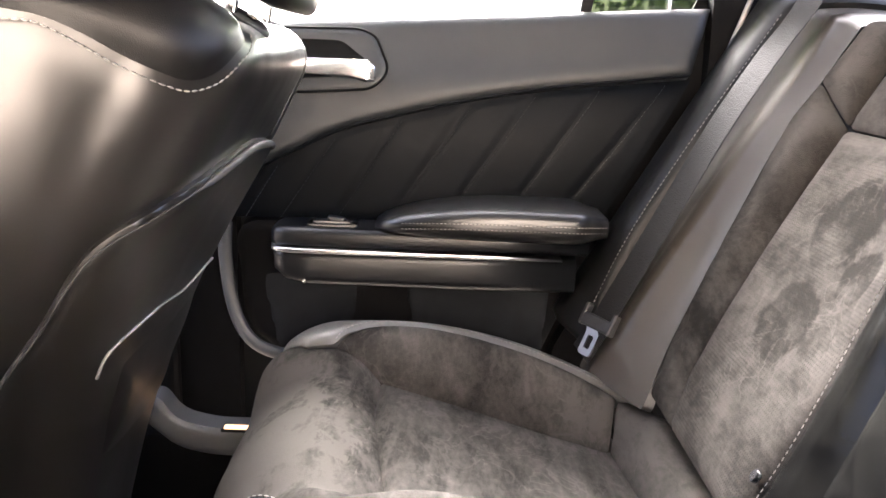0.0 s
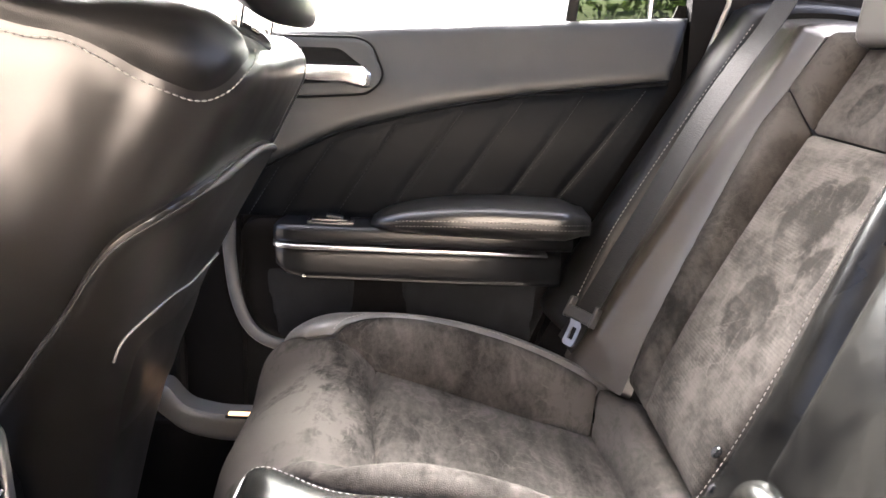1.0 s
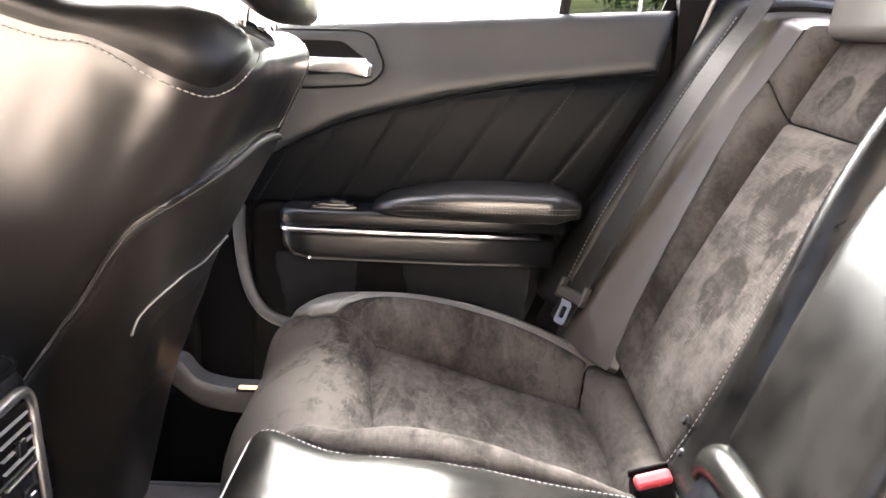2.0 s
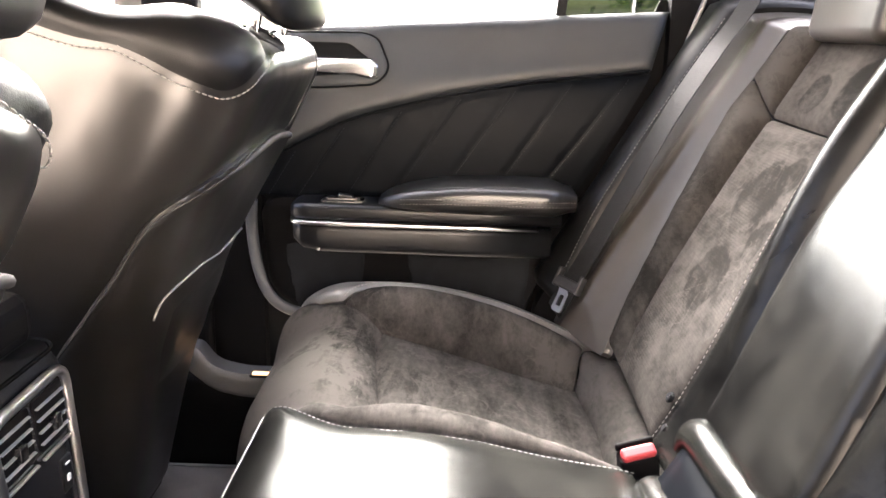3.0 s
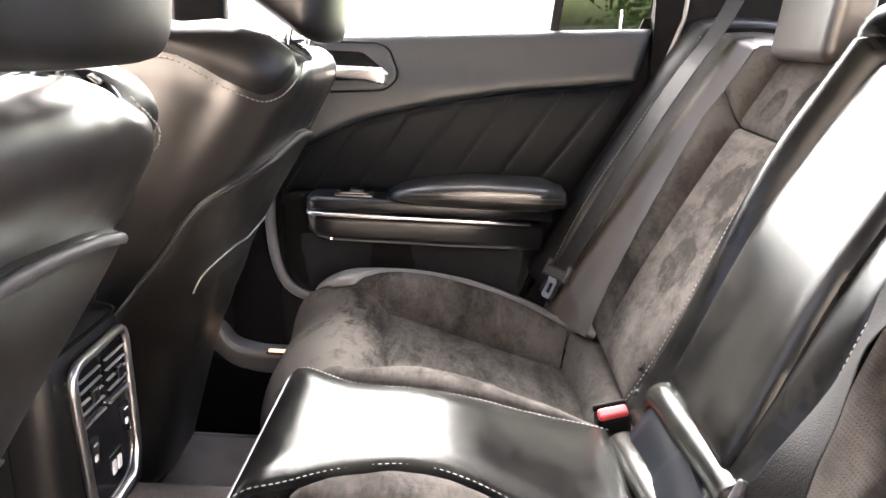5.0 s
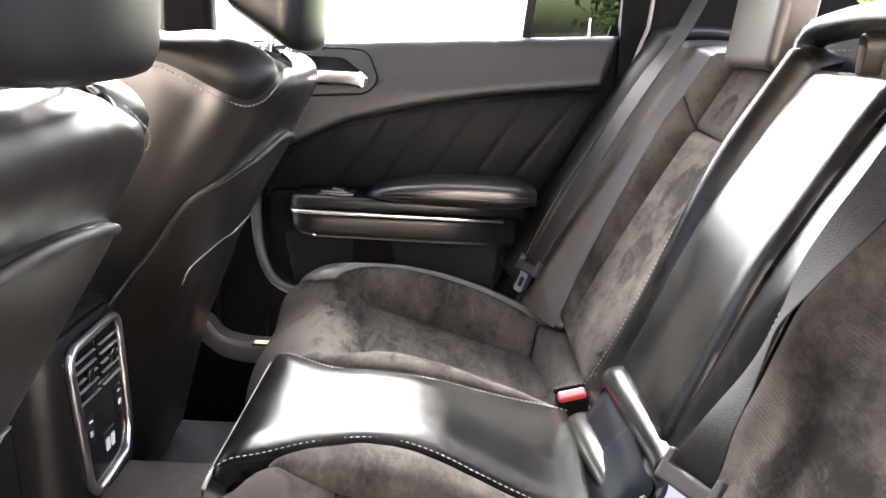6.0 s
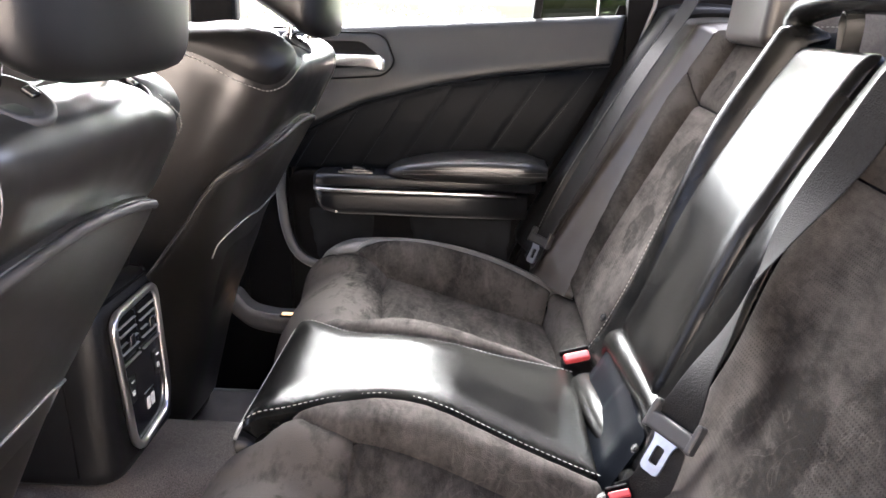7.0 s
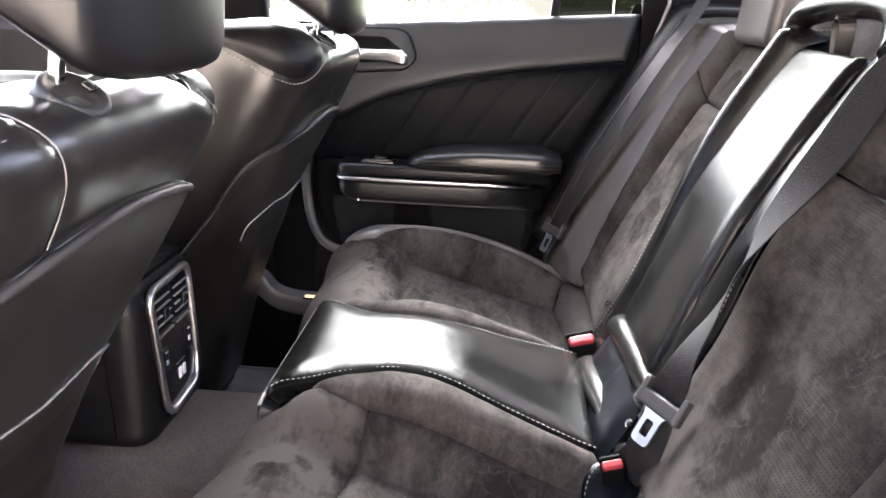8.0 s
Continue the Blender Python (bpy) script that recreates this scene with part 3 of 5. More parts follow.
def rear_door():
    d = thing("door_1", "closed black rear car door with quilted leather insert and silver trim", "car door", kind="structure")
    upper = np.concatenate([top_curve, line([(0.376, 0.742), (0.405, beltline(0.405))]), line([(0.405, beltline(0.405)), (-0.62, beltline(-0.62)), (-0.62, 0.5), (-0.36, 0.5)])[1:-1]])
    skin("upper_panel", door_surf, upper, PLASTIC, d, "dark grey soft plastic", puff=0.009, roll=0.018, lift=0.004)
    # quilted insert, piece by piece between the slanting seams
    seams = [((-0.36, 0.5), (-0.36, 0.5)), ((-0.248, top_z(-0.248)), (-0.30, 0.505)), ((-0.161, top_z(-0.161)), (-0.246, 0.505)), ((-0.061, top_z(-0.061)), (-0.160, 0.505)),
             ((0.043, top_z(0.043)), (-0.078, 0.505)), ((0.138, top_z(0.138)), (0.004, 0.505)), ((0.235, top_z(0.235)), (0.093, 0.505)), ((0.334, top_z(0.334)), (0.170, 0.505)), ((0.376, 0.739), (0.245, 0.505))]
    for (t0, b0), (t1, b1) in zip(seams[:-1], seams[1:]):
        xs = np.linspace(t0[0], t1[0], 14)
        edge = [(x, top_z(x) - 0.004) for x in xs] + [b1, b0]
        skin("quilted_panel", door_surf, line(edge + [edge[0]])[:-1], LEATHER_SOFT, d, puff=0.0012, roll=0.011, res=0.004, skirt=0.001, gentle=True)
        if t1[0] < 0.36:
            stitches("seam_stitching", on(door_surf, line([(t1[0] + 0.003, t1[1] - 0.01), (b1[0] + 0.003, b1[1])]), 0.0022), DOOR_BLACK, d)
    tube("insert_piping", on(door_surf, top_curve, 0.005), 0.0022, LEATHER_SOFT, d)
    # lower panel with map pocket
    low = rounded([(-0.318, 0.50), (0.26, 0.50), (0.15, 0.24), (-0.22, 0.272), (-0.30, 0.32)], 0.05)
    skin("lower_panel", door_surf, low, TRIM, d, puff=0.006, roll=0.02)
    for x0, x1 in ((-0.28, -0.115), (-0.055, 0.19)):
        pocket = rounded([(x0, 0.418), (x1, 0.418), (x1 - 0.02, 0.27), (x0 + 0.03, 0.285)], 0.03)
        skin("lower_inset", door_surf, pocket, DOOR_INSET, d, puff=0.003, roll=0.01, lift=0.004)
    tube("lower_edge_trim", on(door_surf, spline([(-0.326, 0.50), (-0.330, 0.44), (-0.322, 0.37), (-0.300, 0.315), (-0.262, 0.287), (-0.20, 0.279), (-0.1, 0.276)]), 0.012), 0.011, EDGE_TRIM, d, flat=0.6, up=(0, 1, 0))
    # switch shelf and storage lip under the armrest
    loft("shelf", [(x, 1.262 - w, 1.262, 0.476, 0.476 + h) for x, w, h in ((-0.250, 0.045, 0.012), (-0.246, 0.07, 0.024), (-0.235, 0.085, 0.030), (-0.21, 0.092, 0.031), (0.1, 0.092, 0.029), (0.225, 0.088, 0.028))], 0.011, DOOR_BLACK, d)
    loft("shelf_lip", [(x, 1.262 - w, 1.262, 0.470 - h, 0.4695) for x, w, h in ((-0.249, 0.04, 0.015), (-0.243, 0.066, 0.035), (-0.225, 0.078, 0.047), (-0.19, 0.08, 0.053), (0.05, 0.08, 0.055), (0.21, 0.078, 0.055))], 0.014, DOOR_BLACK, d)
    loft("silver_strip", [(x, 1.262 - w, 1.25, z, z + h) for x, w, z, h in ((-0.250, 0.05, 0.4705, 0.004), (-0.245, 0.076, 0.470, 0.0065), (-0.235, 0.090, 0.470, 0.007), (-0.21, 0.0965, 0.470, 0.007), (0.1, 0.0965, 0.469, 0.0065), (0.186, 0.094, 0.469, 0.003))], 0.002, SATIN, d, "thin satin silver strip")
    # padded armrest
    pad = []
    for s in np.linspace(0, 1, 26):
        x = -0.092 + s * 0.338
        k = math.sqrt(max(0.02, 1 - (1 - min(1, s / 0.6)) ** 2))
        end = float(smooth01((s - 0.86) / 0.14))
        pad.append((x, 1.262 - 0.06 - 0.085 * k + 0.03 * end, 1.262, 0.5045 + 0.004 * end, 0.506 + 0.044 * k + 0.003 * math.sin(s * 3) - 0.013 * end))
    arm = loft("armrest", pad, 0.019, DOOR_LEATHER, d, "padded black leather armrest with double stitching")
    for dz in (-0.004, 0.004):
        row = [(x, lo - 0.0002 + (0.0004 if dz > 0 else 0.0), (zb + hi) / 2 - dz) for x, lo, far, zb, hi in pad[3:]]
        stitches("armrest_stitching", spline(row, 0.005), THREAD, arm, dash=0.004, gap=0.002, r=0.0008)
    sw = part("window_switch", box((0.075, 0.03, 0.008), (-0.155, 1.20, 0.508), 0.003), GLOSS, d)
    part("switch_frame", slab(rounded([(-0.03, -0.012), (0.03, -0.012), (0.03, 0.012), (-0.03, 0.012)], 0.005), "xy", 0, 0.003), GLOSS, sw).location = (-0.155, 1.20, 0.5115)
    part("switch_rocker", box((0.026, 0.017, 0.008), (-0.150, 1.20, 0.516), 0.003, pose(0, 0, 0, 0, 8, 0)), DOOR_BLACK, sw)
    # pull handle in its bezel
    plate = rounded([(-0.30, 0.705), (-0.218, 0.694), (-0.103, 0.702), (-0.078, 0.725), (-0.100, 0.778), (-0.125, 0.788), (-0.30, 0.785)], 0.02)
    tube("bezel_gap", on(door_surf, plate, 0.018), 0.0018, HOLE, d, closed=True, up=(0, 1, 0))
    bez = skin("handle_bezel", door_surf, plate, PLASTIC, d, "dark grey handle bezel", puff=0.003, roll=0.004, lift=0.017, res=0.006)
    well = rounded([(-0.29, 0.716), (-0.21, 0.712), (-0.118, 0.718), (-0.112, 0.738), (-0.150, 0.768), (-0.29, 0.768)], 0.012)
    skin("handle_well", door_surf, well, HOLE, bez, puff=-0.002, roll=0.01, lift=0.0235, skirt=0.002, res=0.006)
    loft("handle", [(x, y - 0.018, y, z - h, z + h) for x, y, z, h in ((-0.31, 1.260, 0.735, 0.013), (-0.2, 1.256, 0.736, 0.0135), (-0.14, 1.252, 0.735, 0.014), (-0.112, 1.250, 0.732, 0.017), (-0.099, 1.249, 0.729, 0.012))], 0.006, STEEL, bez, "polished silver pull handle")
    part("lock_knob", cyl(0.0045, 0.035, (0.345, 1.312, beltline(0.345) + 0.02)), STEEL, d, "chrome lock knob")
    part("door_screw", cyl(0.003, 0.006, (-0.195, 1.178, 0.425), pose(0, 0, 0, 90, 0, 0)), STEEL, d)
    part("sill_seal", box((1.2, 0.02, 0.012), (-0.1, 1.316, beltline(-0.1) - 0.006), 0.004, pose(0, 0, 0, 0, -3.55, 0)), PLASTIC_GREY, d)
    part("outer_skin", slab([(-0.34, 0.0), (0.2, 0.0), (0.42, 0.5), (0.44, 0.80), (-0.36, 0.78)], "xz", 1.335, 0.004), DOOR_BLACK, d)
    return d


def cyl(r, h, at=(0, 0, 0), turn=None, n=16, bevel=0.0):
    bm = bmesh.new()
    bmesh.ops.create_cone(bm, segments=n, radius1=r, radius2=r, depth=h, cap_ends=True)
    if bevel:
        bmesh.ops.bevel(bm, geom=[e for e in bm.edges if len(e.link_faces) == 2 and min(len(f.verts) for f in e.link_faces) == 4 and max(len(f.verts) for f in e.link_faces) > 4], offset=bevel, segments=2, affect="EDGES")
    bmesh.ops.transform(bm, matrix=Matrix.Translation(at) @ (turn if turn else Matrix.Identity(4)), verts=bm.verts)
    return bm


def loft(name, sections, radius, mat, parent=None, label=""):
    """A bar along x whose rounded-rectangle sections are (x, y0, y1, z0, z1)."""
    verts, faces, n = [], [], 24
    for x, y0, y1, z0, z1 in sections:
        r = min(radius, 0.49 * abs(y1 - y0), 0.49 * abs(z1 - z0))
        for cy, cz, a0 in ((y1 - r, z1 - r, 0), (y0 + r, z1 - r, 90), (y0 + r, z0 + r, 180), (y1 - r, z0 + r, 270)):
            for k in range(6):
                a = radians(a0 + 18 * k)
                verts.append((x, cy + r * math.cos(a), cz + r * math.sin(a)))
    for i in range(len(sections) - 1):
        faces += [(i * n + k, i * n + (k + 1) % n, i * n + n + (k + 1) % n, i * n + n + k) for k in range(n)]
    faces += [tuple(range(n))[::-1], tuple((len(sections) - 1) * n + k for k in range(n))]
    return mesh_object(name, verts, faces, mat, parent, label)


rear_door()

# ---- windows, pillars ----
def glass_pane(name, outline, y0, lean):
    bm = bmesh.new()
    for dy in (0, 0.004):
        vs = [bm.verts.new((x, y0 + dy - lean * (z - 0.82), z)) for x, z in outline]
        bm.faces.new(vs)
    bm.verts.ensure_lookup_table()
    n = len(outline)
    for i in range(n):
        bm.faces.new((bm.verts[i], bm.verts[(i + 1) % n], bm.verts[n + (i + 1) % n], bm.verts[n + i]))
    return bm


win = thing("window_1", "side window of the rear door above the sill", "window", kind="structure")
pane = part("pane", glass_pane("pane", [(-0.33, 0.81), (0.21, 0.83), (0.235, 1.2), (-0.30, 1.2)], 1.33, 0.3), GLASS, win)
pane.visible_shadow = False
pane2 = part("pane", glass_pane("pane", [(0.226, 0.83), (0.42, 0.835), (0.40, 1.0), (0.30, 1.19), (0.25, 1.2)], 1.33, 0.3), GLASS_TINT, win, "darker quarter pane")
pane2.visible_shadow = False
part("divider_bar", box((0.018, 0.03, 0.40), (0.228, 1.27, 1.01), 0.003, pose(0, 0, 0, 16.7, 3.5, 0)), PLASTIC_DARK, win)
front_win = thing("window_2", "grey-green tinted side window of the front door", "window", kind="structure")
front_pane = part("pane", glass_pane("pane", [(-1.55, 0.80), (-0.60, 0.80), (-0.60, 1.2), (-1.25, 1.2)], 1.33, 0.3), GLASS_FRONT, front_win)
front_pane.visible_shadow = False
pillar_b = tagged(part("trim_pillar_front", box((0.10, 0.05, 1.3), (-0.475, 1.31, 0.62), 0.015), TRIM), "black pillar trim between the car doors", "pillar", kind="structure")
pillar_panel = tagged(part("trim_pillar_panel", box((0.072, 0.04, 1.2), (-0.548, 1.335, 0.66), 0.01), LINER), "pale grey pillar panel beside the front seat", "pillar", kind="structure")
pillar_c = tagged(part("trim_pillar_rear", slab([(0.41, 0.60), (0.62, 0.55), (1.0, 0.8), (0.55, 1.24), (0.27, 1.24), (0.40, 1.02)], "xz", 1.285, 0.04), TRIM), "black pillar trim behind the rear door", "pillar", kind="structure")
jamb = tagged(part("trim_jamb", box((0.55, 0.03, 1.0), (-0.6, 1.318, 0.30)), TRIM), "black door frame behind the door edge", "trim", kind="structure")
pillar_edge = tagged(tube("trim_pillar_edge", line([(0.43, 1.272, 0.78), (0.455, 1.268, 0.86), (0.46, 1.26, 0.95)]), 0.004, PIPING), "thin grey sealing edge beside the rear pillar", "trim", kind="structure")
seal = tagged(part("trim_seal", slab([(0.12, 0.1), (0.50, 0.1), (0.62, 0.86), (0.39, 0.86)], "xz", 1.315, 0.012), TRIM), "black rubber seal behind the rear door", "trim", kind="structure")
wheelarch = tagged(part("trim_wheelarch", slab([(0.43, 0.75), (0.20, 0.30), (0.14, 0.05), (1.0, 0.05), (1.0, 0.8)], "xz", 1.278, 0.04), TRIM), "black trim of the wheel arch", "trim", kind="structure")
sill = tagged(skin("trim_sill", lambda x, z: np.stack([x + 0 * z, 1.15 + 0 * x, z + 0 * x], -1), rounded([(-0.46, 0.225), (-0.415, 0.25), (-0.385, 0.207), (-0.332, 0.195), (-0.1, 0.195), (-0.1, 0.15), (-0.329, 0.15), (-0.385, 0.162)], 0.02), PLASTIC_GREY, puff=0.006, roll=0.01, skirt=0.04), "grey plastic sill plate below the door", "sill trim", kind="structure")
# Sun glint on the sill, made as a faintly glowing amber strip.
glint_glow = bpy.data.materials.new("amber_glint")
glint_glow.use_nodes = True
glint_glow.node_tree.nodes["Principled BSDF"].inputs["Base Color"].default_value = (0.8, 0.35, 0.08, 1)
glint_glow.node_tree.nodes["Principled BSDF"].inputs["Emission Color"].default_value = (1.0, 0.55, 0.28, 1)
glint_glow.node_tree.nodes["Principled BSDF"].inputs["Emission Strength"].default_value = 0.07
lamp = thing("sill_glint", "amber sun glint made as a small glowing strip low beside the door sill", "lamp")
part("glint_strip", box((0.05, 0.010, 0.004), (-0.287, 1.146, 0.1995), 0.0015), glint_glow, lamp)
part("glint_base", box((0.055, 0.02, 0.006), (-0.290, 1.152, 0.1945), 0.002), PLASTIC_DARK, lamp)
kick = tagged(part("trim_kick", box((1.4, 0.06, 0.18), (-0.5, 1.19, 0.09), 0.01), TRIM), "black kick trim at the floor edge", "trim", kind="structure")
shelf = tagged(part("parcel_shelf", box((0.6, 1.4, 0.03), (0.95, YC, 0.80), 0.01), CARPET), "black parcel shelf behind the rear seat", "shelf", kind="structure")

# ---- rear bench ----
def fold(y):
    """Distance from the car's middle line."""
    return np.abs(np.asarray(y, float) - YC)


def cushion_top(x, y):
    w = fold(y)
    inset = 0.330 - 0.26 * (x + 0.07) + 0.062 * smooth01((x - 0.225) / 0.08) + 0.012 * np.exp(-((x + 0.15) / 0.05) ** 2)
    outer = 0.388 - 0.85 * np.maximum(0, x + 0.06) ** 2 - 0.6 * np.maximum(0, -0.06 - x) ** 2
    mid = 0.388 - 0.10 * (x + 0.143) - 0.25 * np.maximum(0, x - 0.08) ** 1.3 + 0.018 * np.exp(-((x - 0.02) / 0.09) ** 2)
    z = inset + (outer - inset) * smooth01((w - 0.505) / 0.085)
    z = z + (mid - z) * smooth01((0.235 - w) / 0.09)
    z = z - 0.055 * smooth01((w - 0.61) / 0.10)
    return z


def cushion_surf(u, y, front=-0.237, r=0.12, recess=0.036):
    u, y = np.asarray(u, float), np.asarray(y, float)
    x0 = front + r
    a = np.clip((x0 - u) / r, 0, math.pi / 2)
    drop = np.maximum(0, (x0 - u) - r * math.pi / 2)
    x = np.where(u >= x0, u, x0 - r * np.sin(a)) + drop * 0.25
    x = x + recess * smooth01((0.36 - fold(y)) / 0.2) * smooth01((-0.06 - u) / 0.13)
    z = cushion_top(np.maximum(u, x0), y) - r * (1 - np.cos(a)) - drop
    return np.stack([x, y + 0 * x, z], -1)


def mid_surf(u, y):
    return cushion_surf(u, y, -0.165, 0.03, 0.0)


def mirrored(pts, side):
    return [(u, YC + side * w) for u, w in pts]


MID_SIDE = [(-0.165, 0.165), (-0.12, 0.142), (-0.07, 0.112), (-0.01, 0.099), (0.05, 0.100), (0.13, 0.119), (0.225, 0.144), (0.258, 0.149)]
bench = thing("rear_bench_seat", "black leather and worn charcoal suede rear bench seat", "car seat")
INSET_FRONT = [(-0.026, 0.170), (-0.045, 0.29), (-0.057, 0.37), (-0.069, 0.46), (-0.066, 0.527)]
INSET_BACK = [(0.240, 0.516), (0.251, 0.37), (0.246, 0.190)]
INSET_INNER = [(0.12, 0.181), (0.05, 0.176)]
CORNER_SEAM = [(-0.066, 0.527), (-0.09, 0.543), (-0.13, 0.560)]
EDGE_SEAM = [(-0.13, 0.560), (-0.118, 0.580), (-0.095, 0.600), (-0.062, 0.612), (-0.012, 0.612), (0.08, 0.602), (0.174, 0.596), (0.262, 0.589)]
for side in (1, -1):
    inset = mirrored(INSET_FRONT + INSET_BACK + INSET_INNER, side)
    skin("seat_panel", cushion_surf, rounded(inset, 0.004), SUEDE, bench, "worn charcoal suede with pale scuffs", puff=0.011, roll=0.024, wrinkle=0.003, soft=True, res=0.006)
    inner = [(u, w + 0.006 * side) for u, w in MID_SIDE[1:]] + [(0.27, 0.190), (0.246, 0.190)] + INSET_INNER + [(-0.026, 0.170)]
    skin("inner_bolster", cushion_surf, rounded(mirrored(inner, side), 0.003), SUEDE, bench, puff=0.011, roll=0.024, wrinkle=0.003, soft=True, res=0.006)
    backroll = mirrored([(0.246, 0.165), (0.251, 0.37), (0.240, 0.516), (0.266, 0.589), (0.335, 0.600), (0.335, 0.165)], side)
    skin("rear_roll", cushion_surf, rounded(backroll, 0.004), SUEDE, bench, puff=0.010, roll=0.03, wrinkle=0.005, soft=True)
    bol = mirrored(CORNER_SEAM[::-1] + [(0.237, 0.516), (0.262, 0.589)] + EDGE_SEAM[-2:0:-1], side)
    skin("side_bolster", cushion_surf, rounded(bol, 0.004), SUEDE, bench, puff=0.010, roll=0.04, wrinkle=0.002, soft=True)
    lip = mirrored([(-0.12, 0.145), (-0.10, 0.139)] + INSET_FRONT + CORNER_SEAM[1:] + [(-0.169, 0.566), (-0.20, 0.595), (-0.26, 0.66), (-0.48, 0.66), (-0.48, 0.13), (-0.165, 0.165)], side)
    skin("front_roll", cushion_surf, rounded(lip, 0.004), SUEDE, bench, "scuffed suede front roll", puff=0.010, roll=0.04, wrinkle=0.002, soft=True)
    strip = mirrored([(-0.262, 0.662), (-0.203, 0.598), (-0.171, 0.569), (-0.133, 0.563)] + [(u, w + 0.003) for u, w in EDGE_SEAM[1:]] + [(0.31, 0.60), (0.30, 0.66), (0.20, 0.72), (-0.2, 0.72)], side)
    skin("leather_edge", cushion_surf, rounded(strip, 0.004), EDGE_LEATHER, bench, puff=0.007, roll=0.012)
    stitches("edge_stitching", on(cushion_surf, spline(mirrored([(u, w + 0.007) for u, w in EDGE_SEAM], side)), 0.0068), THREAD, bench)
mid_outline = np.array([(u, YC + 0.006 + w) for u, w in MID_SIDE] + [(u, YC + 0.006 - w) for u, w in MID_SIDE[::-1]])
skin("centre_cushion", mid_surf, rounded(mid_outline, 0.015), CENTRE_LEATHER, bench, "glossy black leather centre cushion", puff=0.010, roll=0.05, lift=0.003, wrinkle=0.0006, soft=True)
tube("centre_rear_roll", spline([(0.276, 0.615, 0.312), (0.282, 0.52, 0.322), (0.292, 0.43, 0.324), (0.302, 0.36, 0.322), (0.309, 0.325, 0.312), (0.311, 0.30, 0.290)]), 0.024, CENTRE_LEATHER, bench, sides=20, flat=0.85)
front_mid = np.array([(-0.167, YC - 0.165), (-0.167, YC + 0.165), (-0.40, YC + 0.15), (-0.40, YC - 0.15)])
skin("centre_front", mid_surf, rounded(front_mid, 0.01), LEATHER, bench, puff=0.006, roll=0.02)
tube("front_piping", on(mid_surf, line([(-0.166, YC - 0.165), (-0.166, YC + 0.165)]), 0.003), 0.0025, PIPING, bench)
for w in (1, -1):
    pts = [(u, y) for u, y in (mid_outline[:8] if w > 0 else mid_outline[8:])]
    stitches("centre_stitching", on(mid_surf, spline([(u, y - w * 0.007) for u, y in pts]), 0.0055), THREAD, bench)
pocket_ring = [(0.272 + 0.034 * math.cos(a), 0.290 + 0.032 * math.sin(a)) for a in np.linspace(0, 2 * math.pi, 28, endpoint=False)]
skin("buckle_pocket", cushion_surf, pocket_ring, LEATHER_SOFT, bench, puff=0.006, roll=0.012, lift=0.008, res=0.006)
stitches("pocket_stitching", on(cushion_surf, [(0.272 + 0.029 * math.cos(a), 0.290 + 0.027 * math.sin(a)) for a in np.linspace(2, 5, 24)], 0.015), PIPING, bench)
part("cushion_core", box((0.46, 1.36, 0.22), (0.05, YC, 0.11), 0.03), CARPET, bench)

# backrest
BACK_X, BACK_Z = 0.30, 0.35
LEAN_X, LEAN_Z = 0.5, 0.866


NEAR_IN = 0.035  # the near inner bolster lies this much closer to the middle


def back_surf(u, y):
    u, y = np.asarray(u, float), np.asarray(y, float)
    w = fold(y)
    w = np.where(y < YC, w + NEAR_IN * (1 - smooth01((w - 0.2) / 0.25)), w)
    near = y < YC
    ridge = np.where(w > 0.175, np.exp(-((w - 0.175) / 0.06) ** 2), np.exp(-((w - 0.175) / np.where(near, 0.14, 0.03)) ** 2))
    crest = np.where(near, 0.004 + 0.034 * smooth01(u / 0.4), 0.006 + 0.054 * smooth01(u / 0.42))
    off = 0.022 * smooth01((w - 0.520) / 0.05) + 0.036 * smooth01((w - 0.555) / 0.085) + 0.045 * smooth01((w - 0.645) / 0.09) + crest * ridge
    off = off - 0.014 * np.where(y < YC, 1.0, 0.0) * smooth01((0.40 - w) / 0.15) * smooth01((0.30 - u) / 0.15) * smooth01((w - 0.13) / 0.06)
    top = np.maximum(0, u - 0.52)
    x = BACK_X + LEAN_X * u - LEAN_Z * off + 2.2 * top
    z = BACK_Z + LEAN_Z * u + LEAN_X * off - 3.5 * top ** 1.5
    return np.stack([x, y + 0 * x, z], -1)


def mid_back_surf(u, y):
    u, y = np.asarray(u, float), np.asarray(y, float)
    o = 0.006 + 0.022 * smooth01((u - 0.04) / 0.28) + 0.008 * (1 - ((u - 0.34) / 0.3) ** 2) - 0.6 * np.maximum(0, u - 0.42) ** 2
    return np.stack([BACK_X + LEAN_X * u - LEAN_Z * o, y + 0 * u, BACK_Z + LEAN_Z * u + LEAN_X * o], -1)


